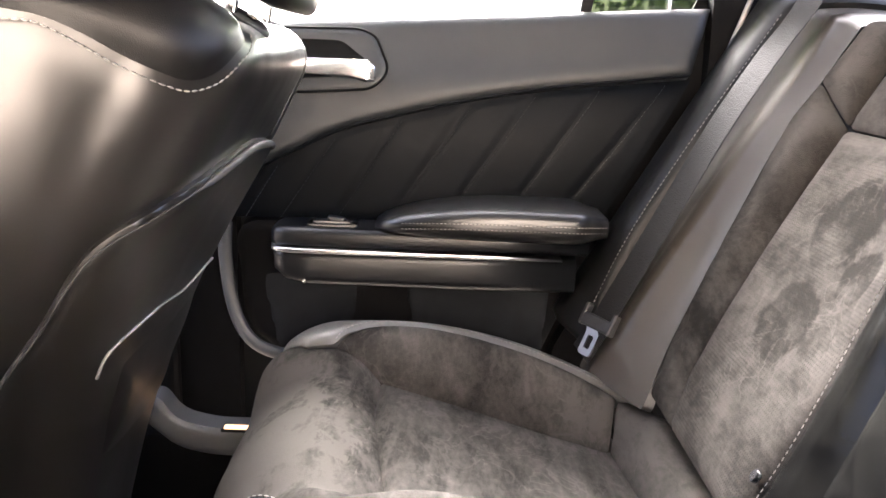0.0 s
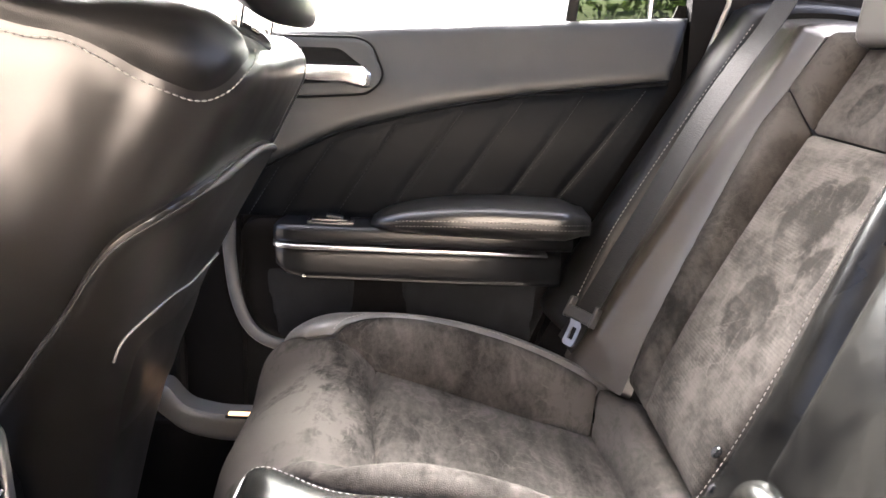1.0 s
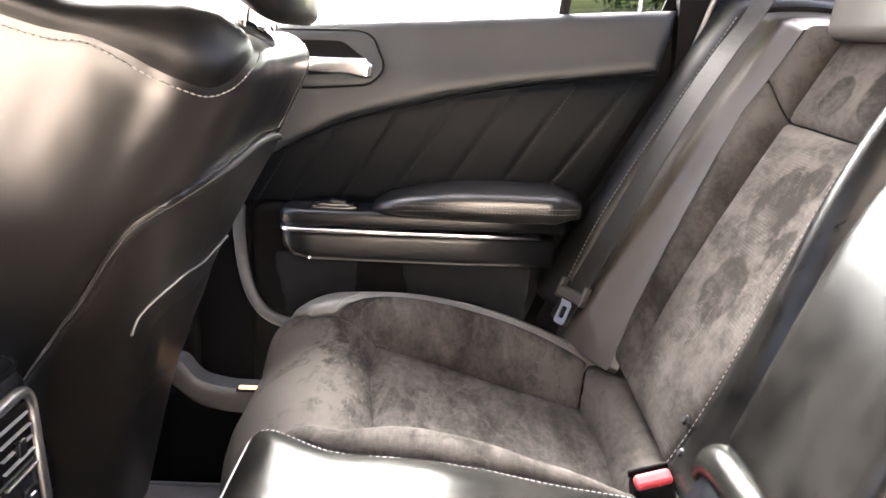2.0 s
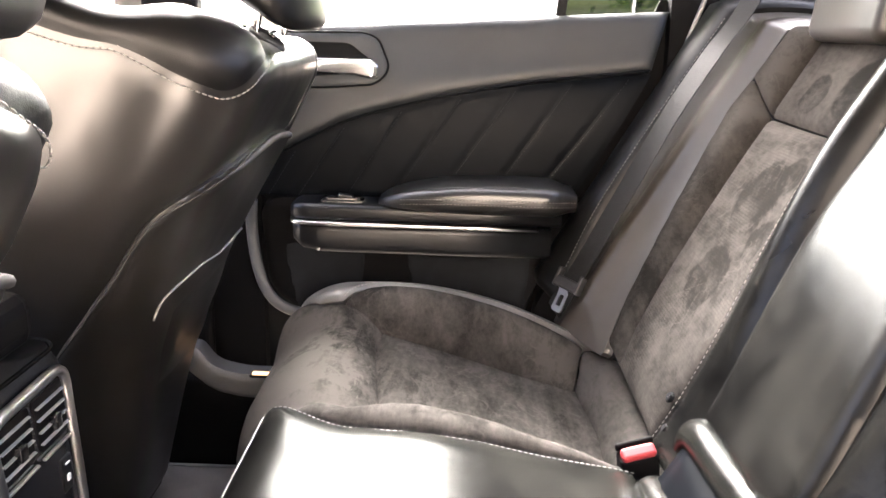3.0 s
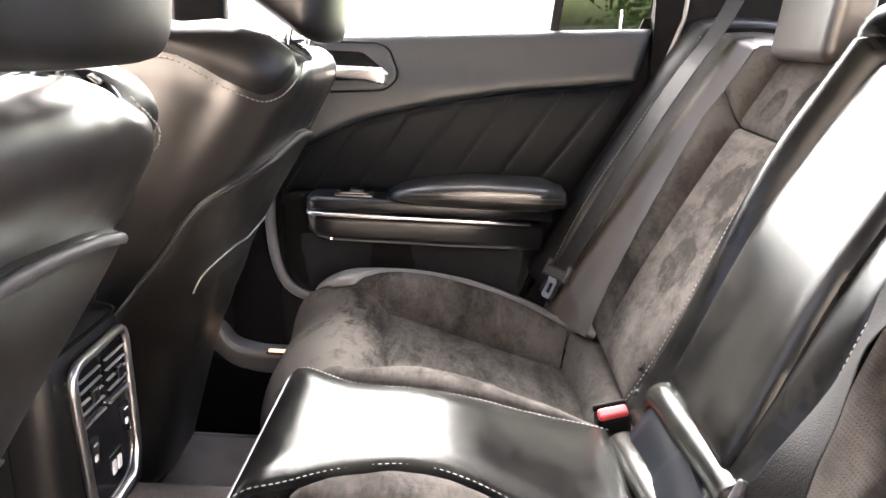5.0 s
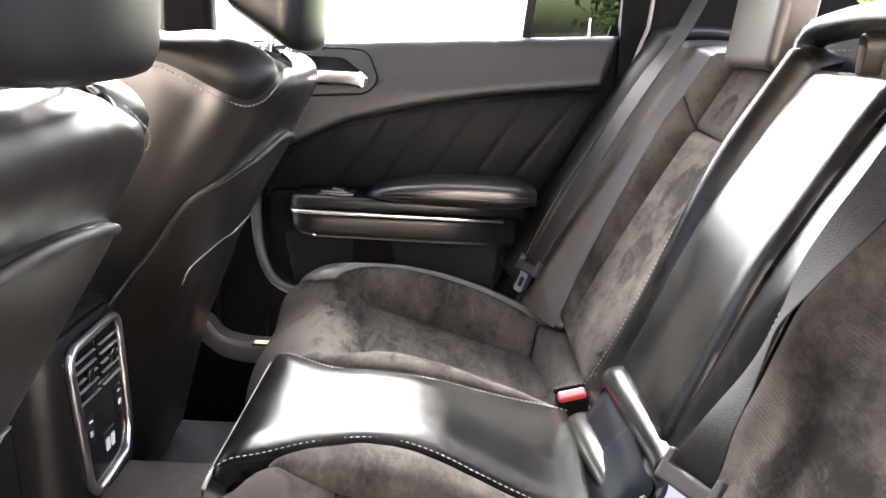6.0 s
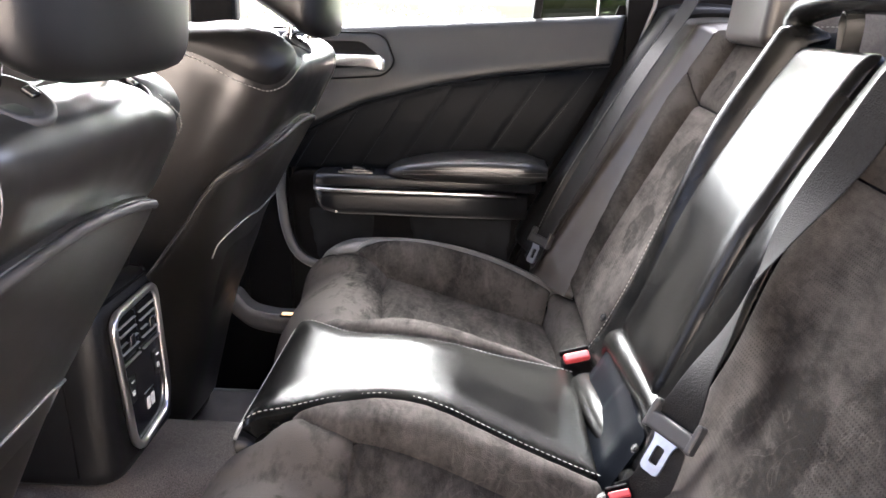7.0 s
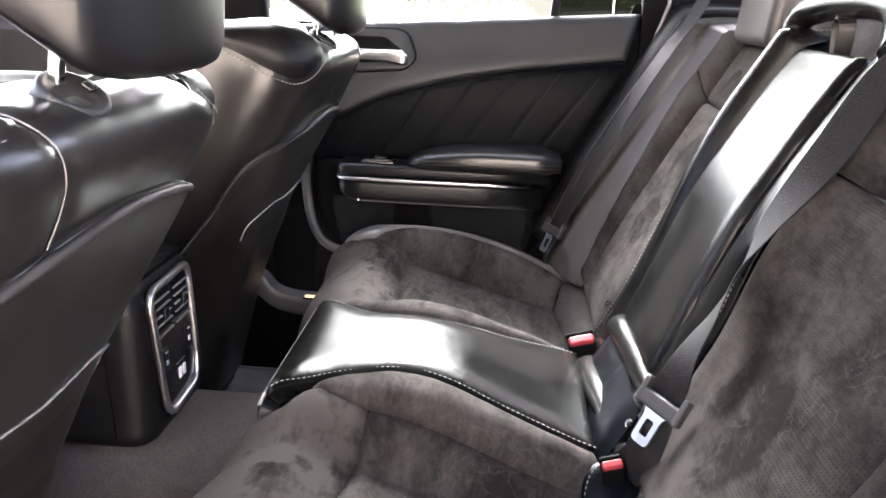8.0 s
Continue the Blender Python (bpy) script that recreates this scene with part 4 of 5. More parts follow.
backrest = bench
for side in (1, -1):
    n = NEAR_IN + 0.015 if side < 0 else 0
    seam = [(-0.02, 0.435), (0.04, 0.475), (0.13, 0.497), (0.222, 0.514), (0.308, 0.522), (0.392, 0.526)]
    rim = [(-0.02, 0.530), (0.05, 0.549), (0.15, 0.566), (0.226, 0.579), (0.30, 0.589), (0.38, 0.597), (0.433, 0.593)]
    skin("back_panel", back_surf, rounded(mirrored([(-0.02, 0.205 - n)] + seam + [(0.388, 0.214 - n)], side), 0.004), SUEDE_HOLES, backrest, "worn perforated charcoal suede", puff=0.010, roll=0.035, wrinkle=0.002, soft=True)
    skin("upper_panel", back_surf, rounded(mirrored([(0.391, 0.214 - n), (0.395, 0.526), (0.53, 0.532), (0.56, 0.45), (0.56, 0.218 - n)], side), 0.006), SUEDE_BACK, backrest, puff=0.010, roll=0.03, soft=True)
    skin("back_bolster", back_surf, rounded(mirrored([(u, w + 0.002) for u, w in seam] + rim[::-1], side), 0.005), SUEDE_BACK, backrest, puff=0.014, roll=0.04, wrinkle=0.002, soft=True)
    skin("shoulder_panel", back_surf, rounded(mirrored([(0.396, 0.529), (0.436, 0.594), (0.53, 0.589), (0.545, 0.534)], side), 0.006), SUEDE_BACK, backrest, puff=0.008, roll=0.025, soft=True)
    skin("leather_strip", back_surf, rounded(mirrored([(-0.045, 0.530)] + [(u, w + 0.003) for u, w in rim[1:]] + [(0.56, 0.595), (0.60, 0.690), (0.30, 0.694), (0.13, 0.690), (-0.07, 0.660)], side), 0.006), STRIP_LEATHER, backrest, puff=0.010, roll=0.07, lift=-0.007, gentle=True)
    skin("side_wing", back_surf, rounded(mirrored([(-0.04, 0.666), (0.13, 0.692), (0.30, 0.696), (0.60, 0.692), (0.64, 0.80), (-0.04, 0.775)], side), 0.01), WING_LEATHER, backrest, puff=0.008, roll=0.02)
    stitches("wing_stitching", on(back_surf, spline(mirrored([(0.0, 0.685), (0.13, 0.702), (0.30, 0.706), (0.5, 0.703)], side)), 0.0085), THREAD, backrest)
    ridge = rounded(mirrored([(-0.02, 0.118 - n), (-0.02, 0.201 - n), (0.39, 0.211 - n), (0.535, 0.214 - n), (0.535, 0.150 - n)], side), 0.01)
    skin("inner_bolster", back_surf, ridge, BACK_LEATHER, backrest, "glossy black leather inner bolster", puff=0.006, roll=0.02)
    stitches("bolster_stitching", on(back_surf, spline(mirrored([(-0.01, 0.196 - n), (0.15, 0.200 - n), (0.39, 0.206 - n), (0.55, 0.211 - n)], side)), 0.007), THREAD, backrest)
    part("anchor_button", cyl(0.007, 0.006, (0.306, YC + side * (0.215 - n), 0.391), pose(0, 0, 0, 0, -60, 0), bevel=0.002), GLOSS, backrest)
    part("anchor_button", cyl(0.006, 0.006, (0.296, YC + side * (0.187 - n), 0.365), pose(0, 0, 0, 0, -60, 0), bevel=0.002), GLOSS, backrest)
skin("back_cover", back_surf, rounded([(0.02, YC - 0.72), (0.02, YC + 0.72), (0.56, YC + 0.72), (0.56, YC - 0.72)], 0.02), LEATHER_SOFT, backrest, puff=0.0, lift=-0.009, res=0.02)
skin("centre_lower_back", back_surf, rounded([(-0.06, YC - 0.13), (-0.06, YC + 0.13), (0.042, YC + 0.128), (0.030, YC - 0.128)], 0.012), LEATHER_SOFT, backrest, puff=0.004, roll=0.03, lift=0.010, gentle=True)
tube("lower_back_roll", spline([(0.318, 0.63, 0.355), (0.319, 0.606, 0.385), (0.323, 0.52, 0.389), (0.329, 0.40, 0.395), (0.331, 0.36, 0.392)]), 0.022, CENTRE_LEATHER, backrest, sides=20)
tube("top_roll", spline([(0.53, 0.665, 0.79), (0.534, 0.67, 0.847), (0.549, 0.62, 0.866), (0.558, 0.54, 0.873), (0.561, 0.46, 0.871)] + [(0.556, 0.40, 0.859), (0.531, 0.34, 0.821)]), 0.020, BACK_LEATHER, backrest, "leather roll over the armrest recess")
skin("centre_back", mid_back_surf, rounded([(0.058, 0.378), (0.058, 0.610), (0.515, 0.632), (0.518, 0.412), (0.40, 0.402), (0.25, 0.392)], 0.014), BACK_LEATHER, backrest, "glossy black leather fold-down armrest back", puff=0.012, roll=0.03)
part("backrest_core", box((0.10, 1.36, 0.62), (0.52, YC, 0.58), 0.03, pose(0, 0, 0, 0, 30, 0)), CARPET, backrest)


sy, sx, sz = 0.520, 0.540, 0.796
strap_loop = spline([(sx, sy + a, sz + b) for a, b in ((-0.003, 0.0), (-0.008, 0.022), (-0.011, 0.044), (-0.007, 0.056), (0.004, 0.058), (0.011, 0.047), (0.009, 0.022), (0.003, 0.0))], 0.004)
band("pull_strap", strap_loop, (0.94, -0.33, 0.05), 0.02, 0.0025, BACK_LEATHER, backrest, "black leather pull strap")


def rear_headrest(y):
    h = thing("rear_head_restraint", "grey-lit black leather head restraint on the rear backrest", "headrest", "rear head restraints")
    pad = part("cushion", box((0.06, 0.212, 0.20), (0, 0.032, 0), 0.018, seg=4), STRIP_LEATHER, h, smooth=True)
    tube("piping", [(-0.028, -0.064, -0.085), (-0.028, -0.064, 0.085)], 0.0025, LEATHER_SOFT, pad)
    tube("piping", [(-0.028, 0.128, -0.085), (-0.028, 0.128, 0.085)], 0.0025, LEATHER_SOFT, pad)
    for dy in (-0.03, 0.09):
        part("post", cyl(0.006, 0.06, (0, dy, -0.11)), STEEL, h)
    h.matrix_basis = pose(0.566, y, 0.898, 0, 6, 0)
    return h


rear_headrest(YC + 0.39)
rear_headrest(YC - 0.39)

# ---- front seats ----
sec_a, sec_b, sec_n = 0.248, 0.15, 4.3
ang = np.linspace(-math.pi, math.pi, 721)
sec_x = sec_b * np.sign(np.cos(ang)) * np.abs(np.cos(ang)) ** (2 / sec_n)
sec_y = sec_a * np.sign(np.sin(ang)) * np.abs(np.sin(ang)) ** (2 / sec_n)
sec_s = np.concatenate([[0], np.cumsum(np.hypot(np.diff(sec_x), np.diff(sec_y)))])
sec_s -= sec_s[-1] / 2
PERIM = sec_s[-1]


def seat_surf_at(yc, rise=0.35, side=-1):
    def surf(u, v):
        u, v = np.asarray(u, float), np.asarray(v, float)
        cx, cy = np.interp(u, sec_s, sec_x), np.interp(u, sec_s, sec_y)
        zt, rd = 0.735, 0.05
        z0 = np.minimum(v, zt)
        phi = np.clip((v - zt) / rd, 0, math.pi / 2)
        past = np.maximum(0, v - zt - rd * math.pi / 2)
        inward = rd * (1 - np.cos(phi)) + past
        ka, kb = np.maximum(0, 1 - inward / sec_a), np.maximum(0, 1 - inward / sec_b)
        swell = 1 - 0.5 * smooth01((sec_b - cx - 0.05) / 0.12) * smooth01((np.abs(cy) - 0.10) / 0.1)
        z = z0 + rd * np.sin(phi) * swell
        narrow = 1 - 0.52 * smooth01((0.70 - z) / 0.46)
        xr = np.interp(z, [0.10, 0.29, 0.40, 0.49, 0.57, 0.65, 0.735, 0.80], [-0.41, -0.362, -0.331, -0.295, -0.254, -0.210, -0.168, -0.146])
        x = xr - sec_b + cx * kb
        wing = rise * np.maximum(0, (xr - x)) * smooth01((z - 0.60) / 0.15) * smooth01((cy * side - 0.10) / 0.1)
        return np.stack([x, yc + cy * ka * narrow, z + wing], -1)
    return surf


def across(name, profile, yc, half, mat, parent, label=""):
    """A padded body: a side profile (x, z) drawn out across the car, rounded off at both ends."""
    c = profile.mean(0)
    rings = []
    for t in (-1, -0.985, -0.95, -0.88, -0.78, -0.6, -0.3, 0, 0.3, 0.6, 0.78, 0.88, 0.95, 0.985, 1):
        k = max(0.05, (1 - abs(t) ** 5) ** (1 / 2.6))
        k = 0.55 + 0.45 * k if abs(t) < 1 else 0.5
        bow = -0.018 * t * t
        rings.append([(c[0] + (x - c[0]) * k + bow, yc + t * half, c[1] + (z - c[1]) * k) for x, z in profile])
    return stack(name, rings[::-1], mat, parent, label)


SHELL = [(0.0, 0.668), (0.09, 0.661), (0.14, 0.652), (0.17, 0.645), (0.21, 0.63), (0.243, 0.608), (0.255, 0.578), (0.266, 0.525), (0.285, 0.47), (0.31, 0.41), (0.33, 0.34), (0.345, 0.22), (0.355, 0.12)]
CAP = [(0.60, 0.732), (0.46, 0.731), (0.37, 0.733), (0.335, 0.740), (0.305, 0.738), (0.275, 0.733), (0.247, 0.730), (0.222, 0.729), (0.20, 0.737), (0.172, 0.755), (0.146, 0.769)]
SIDE_SEAM = [(0.20, 0.805), (0.18, 0.785), (0.16, 0.765), (0.15, 0.745), (0.14, 0.71), (0.14, 0.66)]


def front_seat(yc, inboard, head=0.0, rise=0.35, lift=0.0, lip_end=0.18):
    s = thing("front_seat", "black leather front car seat with moulded back shell", "car seat", "front seats")
    surf = seat_surf_at(yc, rise, inboard)
    outline = [(u, z + lift * float(smooth01((z - 0.45) / 0.15))) for u, z in SHELL]
    seam = [(u - lift * 0.9, z) for u, z in SIDE_SEAM]
    k = inboard
    rim = 0.735 + 0.05 * math.pi / 2 + 0.03
    edge = [tuple(p) for p in spline([(-u, z) for u, z in outline[:0:-1]] + outline, 0.006)]
    shell = skin("back_shell", surf, line(edge + [edge[0]])[:-1], SHELL_PLASTIC, s, "black moulded back shell, tan sheen in its colour", puff=0.005, roll=0.008, lift=0.005, res=0.009)
    lip_r = [0.0009 + 0.0036 * float(smooth01((lip_end - abs(p[0])) / 0.06)) for p in edge]
    tube("shell_lip", on(surf, [(p[0] * 0.995, p[1] - 0.003) for p in edge], 0.0095), lip_r, LIP, shell, "pale worn edge")
    pocket = spline([(-0.202, 0.462), (-0.196, 0.487), (-0.17, 0.505), (-0.105, 0.515), (0.0, 0.506), (0.105, 0.515), (0.17, 0.505), (0.196, 0.487), (0.202, 0.462)], 0.006)
    net = [tuple(p) for p in pocket] + [(0.20, 0.30), (-0.20, 0.30)]
    skin("map_pocket", surf, line(net + [net[0]])[:-1], SHELL_PLASTIC, shell, "black map pocket with thin pale hem", puff=0.009, roll=0.09, lift=0.0055, res=0.010, gentle=True)
    tube("pocket_hem", on(surf, pocket, 0.0115), 0.0016, PIPING, shell)
    cap_seam = spline([(k * u, z) for u, z in CAP] + [(k * 0.132, 0.79), (k * 0.128, rim)], 0.006)
    side_seam = spline([(-k * 0.22, rim)] + [(-k * u, z) for u, z in seam], 0.006)
    in_edge = [(k * u, z - 0.004) for u, z in outline]
    out_edge = [(-k * u, z - 0.004) for u, z in outline]
    main = [tuple(p) for p in cap_seam] + [tuple(p) for p in side_seam] + [p for p in out_edge if abs(p[0]) < 0.105][::-1] + in_edge + [(k * 0.60, 0.12)]
    skin("back_cover", surf, line(main + [main[0]], 0.01)[:-1], SEAT_LEATHER, s, "smooth black leather back cover", puff=0.004, roll=0.02, gentle=True, res=0.009, wrinkle=0.0015)
    wrap = [tuple(p) for p in side_seam] + [p for p in out_edge if abs(p[0]) > 0.109] + [(-k * 0.60, 0.12), (-k * 0.60, rim)]
    skin("side_cover", surf, line(wrap + [wrap[0]], 0.01)[:-1], SEAT_LEATHER, s, puff=0.005, roll=0.014, res=0.009, wrinkle=0.0015)
    cap = [tuple(p) for p in cap_seam] + [(k * 0.60, rim)]
    skin("shoulder_cap", surf, line(cap + [cap[0]], 0.01)[:-1], LEATHER, s, "smooth black leather shoulder cap", puff=0.0055, roll=0.02, gentle=True, res=0.007)
    stitches("cap_stitching", on(surf, [(p[0], p[1] - 0.006) for p in cap_seam if p[1] < 0.79], 0.0054), THREAD, s, r=0.0011, dash=0.0050, gap=0.002)
    tube("side_piping", on(surf, side_seam, 0.0022), 0.0008, THREAD, s, "thin pale piping")
    stitches("side_stitching", on(surf, spline([(-k * 0.33, 0.765), (-k * 0.25, 0.764), (-k * 0.205, 0.77), (-k * 0.172, 0.775)], 0.006), 0.006), THREAD, s, r=0.0007)
    core = [(u, v) for u, v in ((-PERIM, 0.12), (PERIM, 0.12), (PERIM, 0.78), (-PERIM, 0.78))]
    skin("front_cushioning", surf, line(core + [core[0]], 0.02)[:-1], LEATHER_SOFT, s, puff=0.0, lift=-0.006, res=0.02)
    rings = []
    for a in np.linspace(0, 84, 9):
        k, h = math.cos(radians(a)) ** 0.6, math.sin(radians(a))
        rings.append([(-0.305 + 0.045 * k * math.cos(b), yc - inboard * 0.115 + 0.105 * k * math.sin(b), 0.770 + 0.040 * h) for b in np.linspace(0, 2 * math.pi, 32, endpoint=False)])
    stack("outer_shoulder", rings, SEAT_LEATHER, s, "rounded leather outer shoulder")
    part("top_filler", box((0.17, 0.36, 0.03), (-0.29, yc, 0.756), 0.014), SEAT_LEATHER, s)
    part("seat_cushion", box((0.5, 0.5, 0.16), (-0.68, yc, 0.28), 0.05), SEAT_LEATHER, s)
    part("seat_base", box((0.42, 0.4, 0.16), (-0.66, yc, 0.10), 0.02), PLASTIC_DARK, s)
    prof = rounded([(-0.135, 0.786), (-0.122, 0.99), (-0.205, 1.0), (-0.250, 0.862)], 0.032, 0.012)
    hr = across("head_restraint", prof, yc + head, 0.142, HEAD_LEATHER, s, "padded black leather head restraint")
    for dy in (-0.058, 0.100):
        part("post", box((0.009, 0.0115, 0.11), (-0.196, yc + dy, 0.83), 0.002, pose(0, 0, 0, 0, 10, 0)), STEEL, hr, "flat chrome head restraint post")
        rings = [[(0.026 * k * math.cos(a), 0.031 * k * math.sin(a), z) for a in np.linspace(0, 2 * math.pi, 32, endpoint=False)] for k, z in ((1.0, -0.02), (1.0, 0.0), (0.95, 0.003), (0.80, 0.004), (0.76, 0.001), (0.3, 0.001))]
        guide = stack("post_guide", rings, GUIDE_PLASTIC, s, "oval black plastic post guide")
        part("guide_button", box((0.010, 0.009, 0.004), (0.0, 0.018, 0.003), 0.0015), GLOSS, guide)
        guide.matrix_basis = pose(-0.189, yc + dy, 0.7855 - 0.05 * dy, 4, 33, 0)
    return s


front_seat(YC + 0.39, -1)
front_seat(YC - 0.43, 1, 0.035, 0.05, 0.03, 0.24)

# ---- centre console with rear vents ----
console = thing("centre_console", "black centre console with rear air vents and usb sockets", "console")
body_rings = []
for z, w, xr in ((0.255, 0.100, -0.345), (0.262, 0.106, -0.337), (0.275, 0.105, -0.335), (0.30, 0.103, -0.337), (0.40, 0.100, -0.344), (0.47, 0.097, -0.349), (0.49, 0.090, -0.356)):
    body_rings.append([(x, YC + y, z) for x, y in rounded([(xr, -w), (xr, w), (-0.9, w), (-0.9, -w)], 0.035, 0.02)])
stack("console_body", body_rings, PLASTIC_DARK, console)


def vent_surf(u, v):
    """Rear face of the console: u across the car, v up."""
    u, v = np.asarray(u, float), np.asarray(v, float)
    x = -0.336 - 0.066 * (v - 0.28)
    return np.stack([x + 0 * u, YC + u + 0 * x, v + 0 * u], -1)


face = rounded([(-0.070, 0.470), (0.066, 0.474), (0.062, 0.318), (0.045, 0.290), (-0.045, 0.283), (-0.060, 0.30)], 0.022, 0.004)
skin("vent_panel", vent_surf, face, GLOSS, console, "glossy black vent panel", puff=0.002, roll=0.004, lift=0.004, res=0.006, skirt=0.03)
tube("vent_ring", on(vent_surf, face, 0.008), 0.0056, SATIN, console, "satin silver ring round the vents", closed=True, up=(1, 0, 0))
for c in (-0.033, 0.031):
    hole = rounded([(c - 0.027, 0.408), (c + 0.027, 0.408), (c + 0.028, 0.462), (c - 0.028, 0.462)], 0.006, 0.004)
    vent = skin("vent_opening", vent_surf, hole, HOLE, console, puff=0.0, lift=0.0075, skirt=0.004, res=0.006)
    for z in np.linspace(0.417, 0.453, 4):
        part("vent_slat", box((0.004, 0.052, 0.0010), (-0.3273 - 0.066 * (z - 0.28), YC + c, z), 0.0004, pose(0, 0, 0, 0, 12, 0)), VENT_GREY, vent)
    part("vent_tab", box((0.008, 0.012, 0.016), (-0.3345, YC + c, 0.430), 0.002), GLOSS, console)
    part("vent_bar", box((0.004, 0.054, 0.003), (-0.3355, YC + c, 0.402), 0.001), SATIN, console)
for c, z in ((-0.040, 0.362), (0.042, 0.366)):
    sw = part("seat_heater_switch", box((0.006, 0.020, 0.038), (-0.337, YC + c, z), 0.002), PLASTIC_DARK, console)
    part("switch_mark", box((0.002, 0.006, 0.007), (-0.3335, YC + c, z - 0.004), 0.0005), WHITE, sw, "small white seat mark")
    part("switch_mark", box((0.002, 0.008, 0.002), (-0.3335, YC + c, z + 0.012), 0.0005), WHITE, sw)
usb = part("usb_socket", box((0.006, 0.030, 0.026), (-0.336, YC + 0.006, 0.325), 0.002), HOLE, console, "pair of usb sockets")
for c in (-0.007, 0.007):
    part("socket", box((0.003, 0.009, 0.017), (-0.3325, YC + 0.006 + c, 0.325), 0.001), WHITE, usb)
part("usb_cover_line", box((0.002, 0.030, 0.0015), (-0.3345, YC + 0.006, 0.341)), SATIN, console)
for side in (-1, 1):
    tube("panel_gap", [(-0.385 - 0.07 * (z - 0.28), YC + side * (0.1085 - 0.03 * (z - 0.2)), z) for z in np.linspace(0.27, 0.455, 12)], 0.0011, HOLE, console)
tube("lid_gap", [(x, YC + y, 0.488) for x, y in rounded([(-0.353, -0.0935), (-0.353, 0.0935), (-0.9, 0.0935), (-0.9, -0.0935)], 0.035, 0.02)], 0.0022, HOLE, console, closed=True)
part("console_lid", box((0.42, 0.185, 0.06), (-0.585, YC, 0.515), 0.02), LEATHER, console)

# ---- belts ----
def tongue(b, m):
    """Latch tongue: a moulded head with a slotted steel plate, hanging along -z, its face to -x."""
    head = part("tongue_head", box((0.012, 0.064, 0.020), (0, 0, 0), 0.004), TONGUE_GREY, b)
    for dy in (-0.030, 0.030):
        part("tongue_cheek", box((0.013, 0.008, 0.034), (0, dy, 0.006), 0.003), TONGUE_GREY, head)
    bm = bmesh.new()
    outer = rounded([(-0.024, 0.0), (-0.013, -0.014), (-0.013, -0.050), (0.013, -0.050), (0.013, -0.014), (0.024, 0.0)], 0.007, 0.004)
    inner = rounded([(-0.006, -0.020), (-0.006, -0.040), (0.006, -0.040), (0.006, -0.020)], 0.003, 0.003)
    loops = []
    for x in (-0.0015, 0.0015):
        loops.append([[bm.verts.new((x, a, c)) for a, c in ring] for ring in (outer, inner)])
    for lo, hi in zip(loops[0], loops[1]):
        for i in range(len(lo)):
            j = (i + 1) % len(lo)
            bm.faces.new((lo[i], lo[j], hi[j], hi[i]))
    for ring in loops:
        edges = []
        for lp in ring:
            edges += [bm.edges.get((lp[i], lp[(i + 1) % len(lp)])) for i in range(len(lp))]
        bmesh.ops.triangle_fill(bm, use_beauty=True, use_dissolve=False, edges=edges)
    plate = part("tongue_plate", bm, TONGUE_STEEL, head, "bright slotted steel tongue")
    head.matrix_basis = m
    return head


belt = thing("seat_belt", "black seat belt with parked metal tongue on the far backrest edge", "seat belt", "rear seat belts")
FAR_BELT = [(0.215, 1.122, 0.345), (0.243, 1.116, 0.402), (0.312, 1.122, 0.540), (0.381, 1.131, 0.677), (0.439, 1.131, 0.778), (0.487, 1.139, 0.850), (0.552, 1.164, 0.98)]
band("webbing", spline(FAR_BELT, 0.006), (0.50, -0.82, 0.26), 0.047, 0.0016, WEBBING, belt)
tongue(belt, Matrix.Translation((0.236, 1.122, 0.392)) @ Matrix(((-0.84, 0.50, 0.46, 0), (-0.45, -0.82, -0.08, 0), (0.38, 0.26, 0.88, 0), (0, 0, 0, 1))).to_3x3().to_4x4())

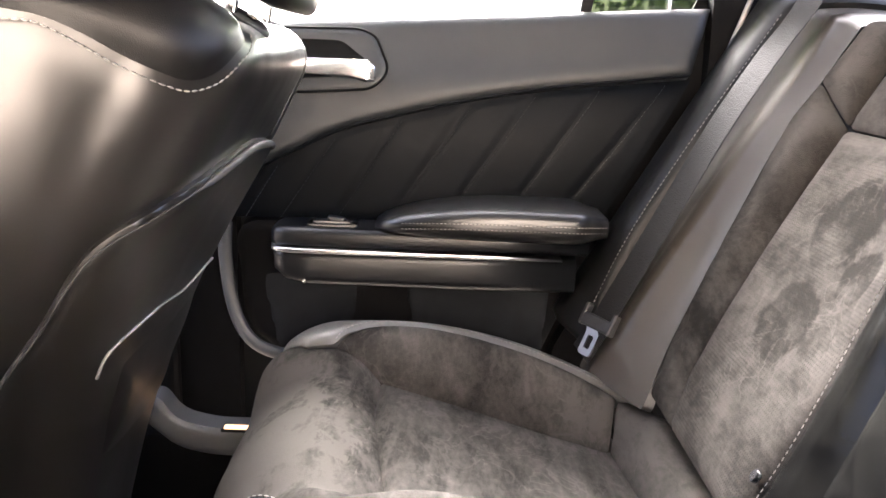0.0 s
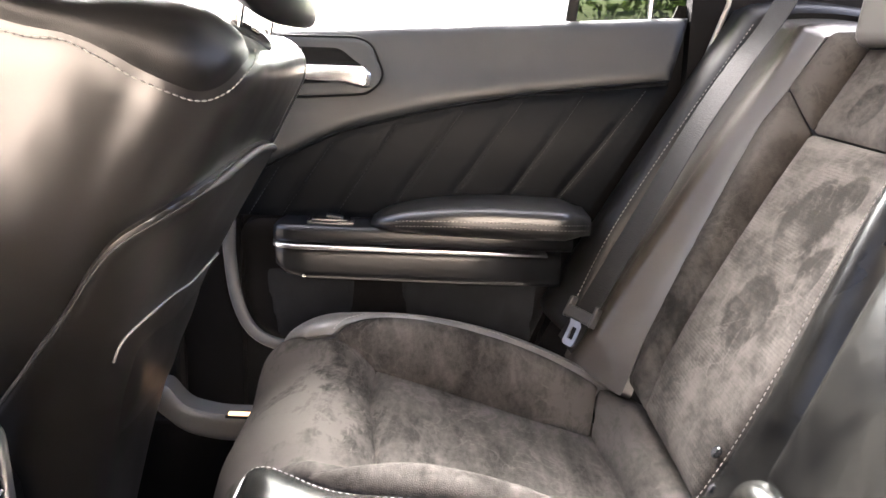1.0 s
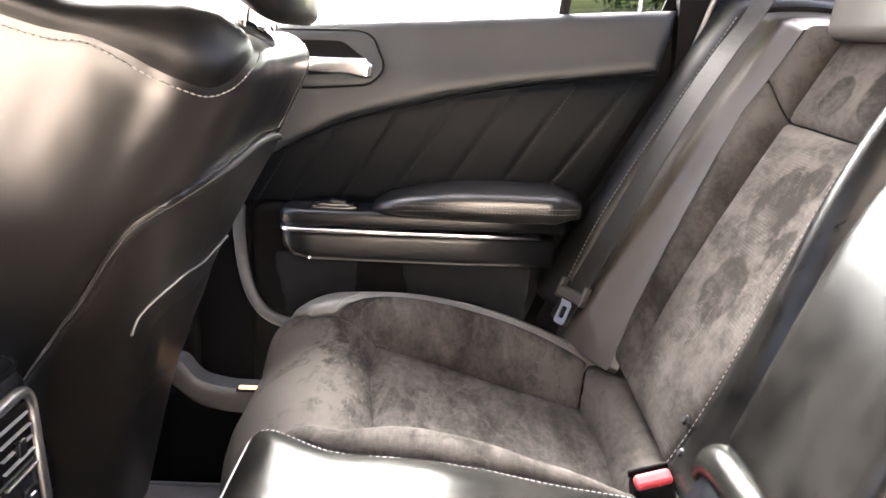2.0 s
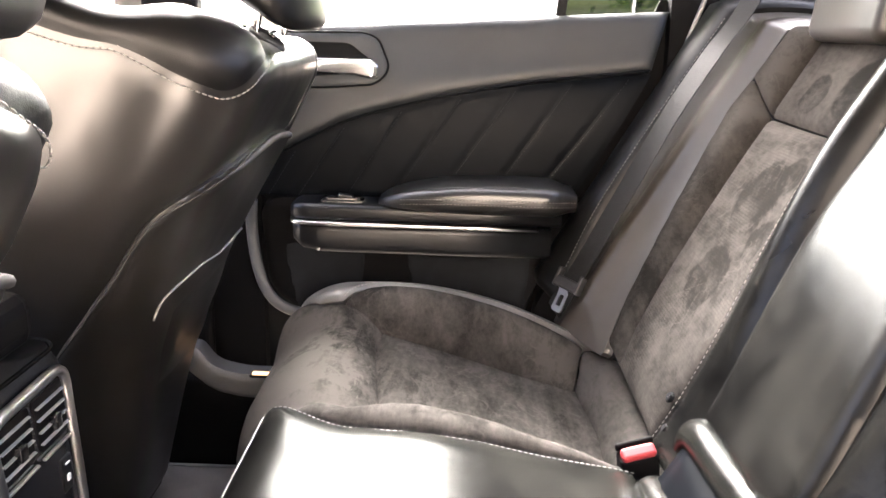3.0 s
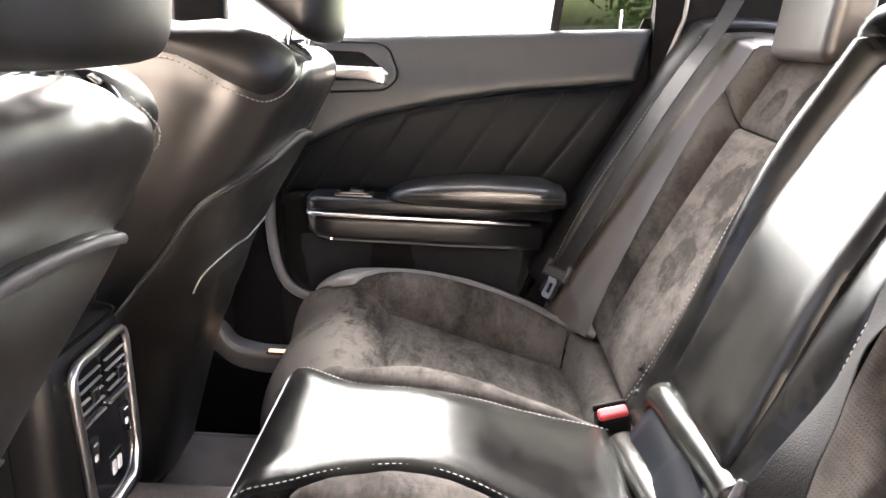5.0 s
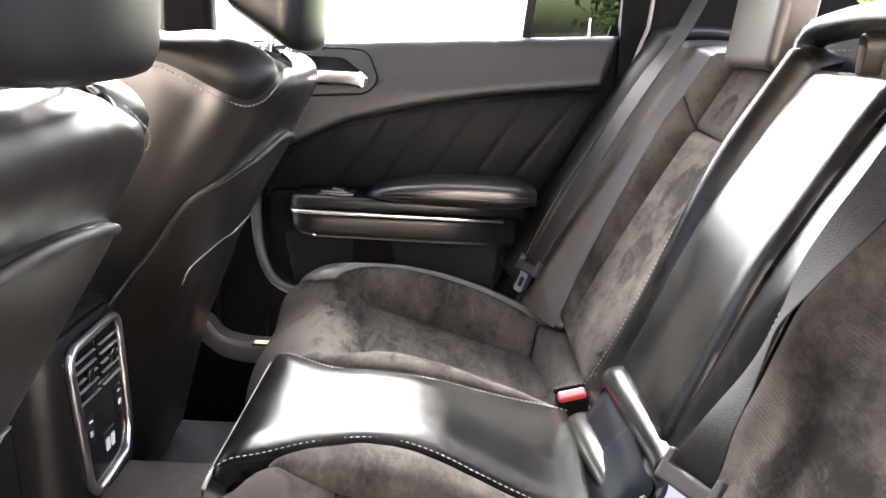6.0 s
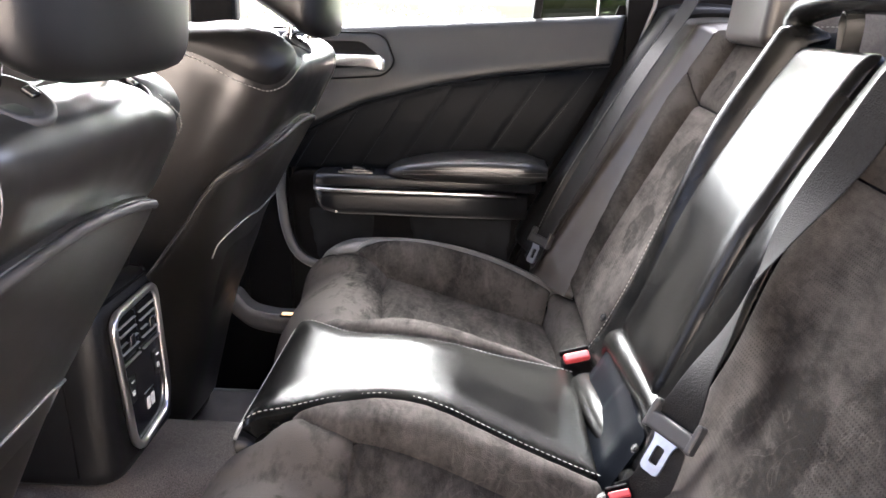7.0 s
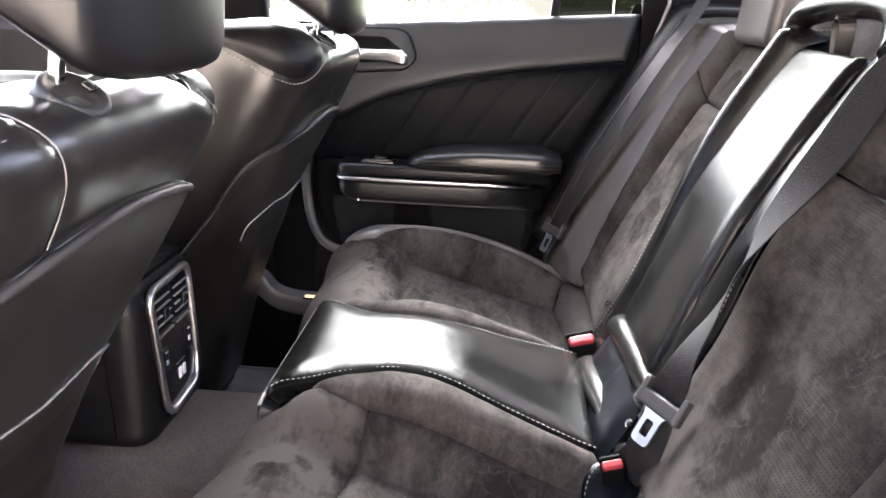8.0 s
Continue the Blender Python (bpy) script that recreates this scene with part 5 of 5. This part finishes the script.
belt2 = thing("seat_belt", "black centre seat belt with hanging metal tongue on the near backrest", "seat belt", "rear seat belts")
centre_path = [(0.280, 0.33, 0.300), (0.288, 0.303, 0.322), (0.297, 0.272, 0.353), (0.308, 0.267, 0.392), (0.319, 0.278, 0.428), (0.328, 0.271, 0.460), (0.342, 0.267, 0.506), (0.365, 0.281, 0.543), (0.390, 0.299, 0.587), (0.414, 0.297, 0.642), (0.459, 0.290, 0.720), (0.507, 0.285, 0.808), (0.58, 0.285, 0.87)]
centre_turn = [(0.25, -0.95, 0.1), (0.45, -0.87, -0.1), (0.6, -0.78, -0.15), (0.6, -0.8, -0.05), (0.58, -0.81, 0.0), (0.48, -0.87, 0.05), (0.05, -1.0, 0.0), (-0.22, -0.97, 0.12), (-0.34, -0.92, 0.2), (0.05, -0.98, -0.03), (0.43, -0.87, -0.25), (0.43, -0.87, -0.25), (0.43, -0.87, -0.25)]
belt_run = spline([(*p, *c) for p, c in zip(centre_path, centre_turn)], 0.006)
band("webbing", belt_run[:, :3], belt_run[:, 3:], 0.047, 0.0016, WEBBING, belt2)
up_dir = Vector((0.45, 0.20, 0.87)).normalized()
x_dir = Vector((0.58, -0.81, 0.0)).cross(up_dir).normalized()
y_dir = up_dir.cross(x_dir)
tongue(belt2, Matrix.Translation((0.315, 0.268, 0.430)) @ Matrix((x_dir, y_dir, up_dir)).transposed().to_4x4())


def buckle(at, name_label, size=1.0):
    b = thing("belt_buckle", name_label, "belt buckle", "rear belt buckles")
    k = size
    case = part("casing", box((0.046 * k, 0.026 * k, 0.060), (0, 0, -0.034), 0.006 * k), TRIM, b)
    part("casing_rim", box((0.046 * k, 0.006 * k, 0.010), (0, 0.010 * k, 0.000), 0.003), TRIM, case)
    part("release_button", box((0.040 * k, 0.016 * k, 0.014), (0, -0.004 * k, -0.003), 0.004 * k, pose(0, 0, 0, 20, 0, 0)), RED, b, "red release button")
    part("strap_flap", box((0.020 * k, 0.004, 0.03), (0.012 * k, -0.012 * k, -0.055), 0.001, pose(0, 0, 0, -12, 10, 0)), PLASTIC_DARK, b)
    b.matrix_basis = pose(*at, 10, -12, 8)


buckle((0.262, 0.650, 0.346), "black belt buckle with red release button beside the cushion")
buckle((0.271, 0.289, 0.340), "black belt buckle with red release button in a stitched pocket", 0.62)
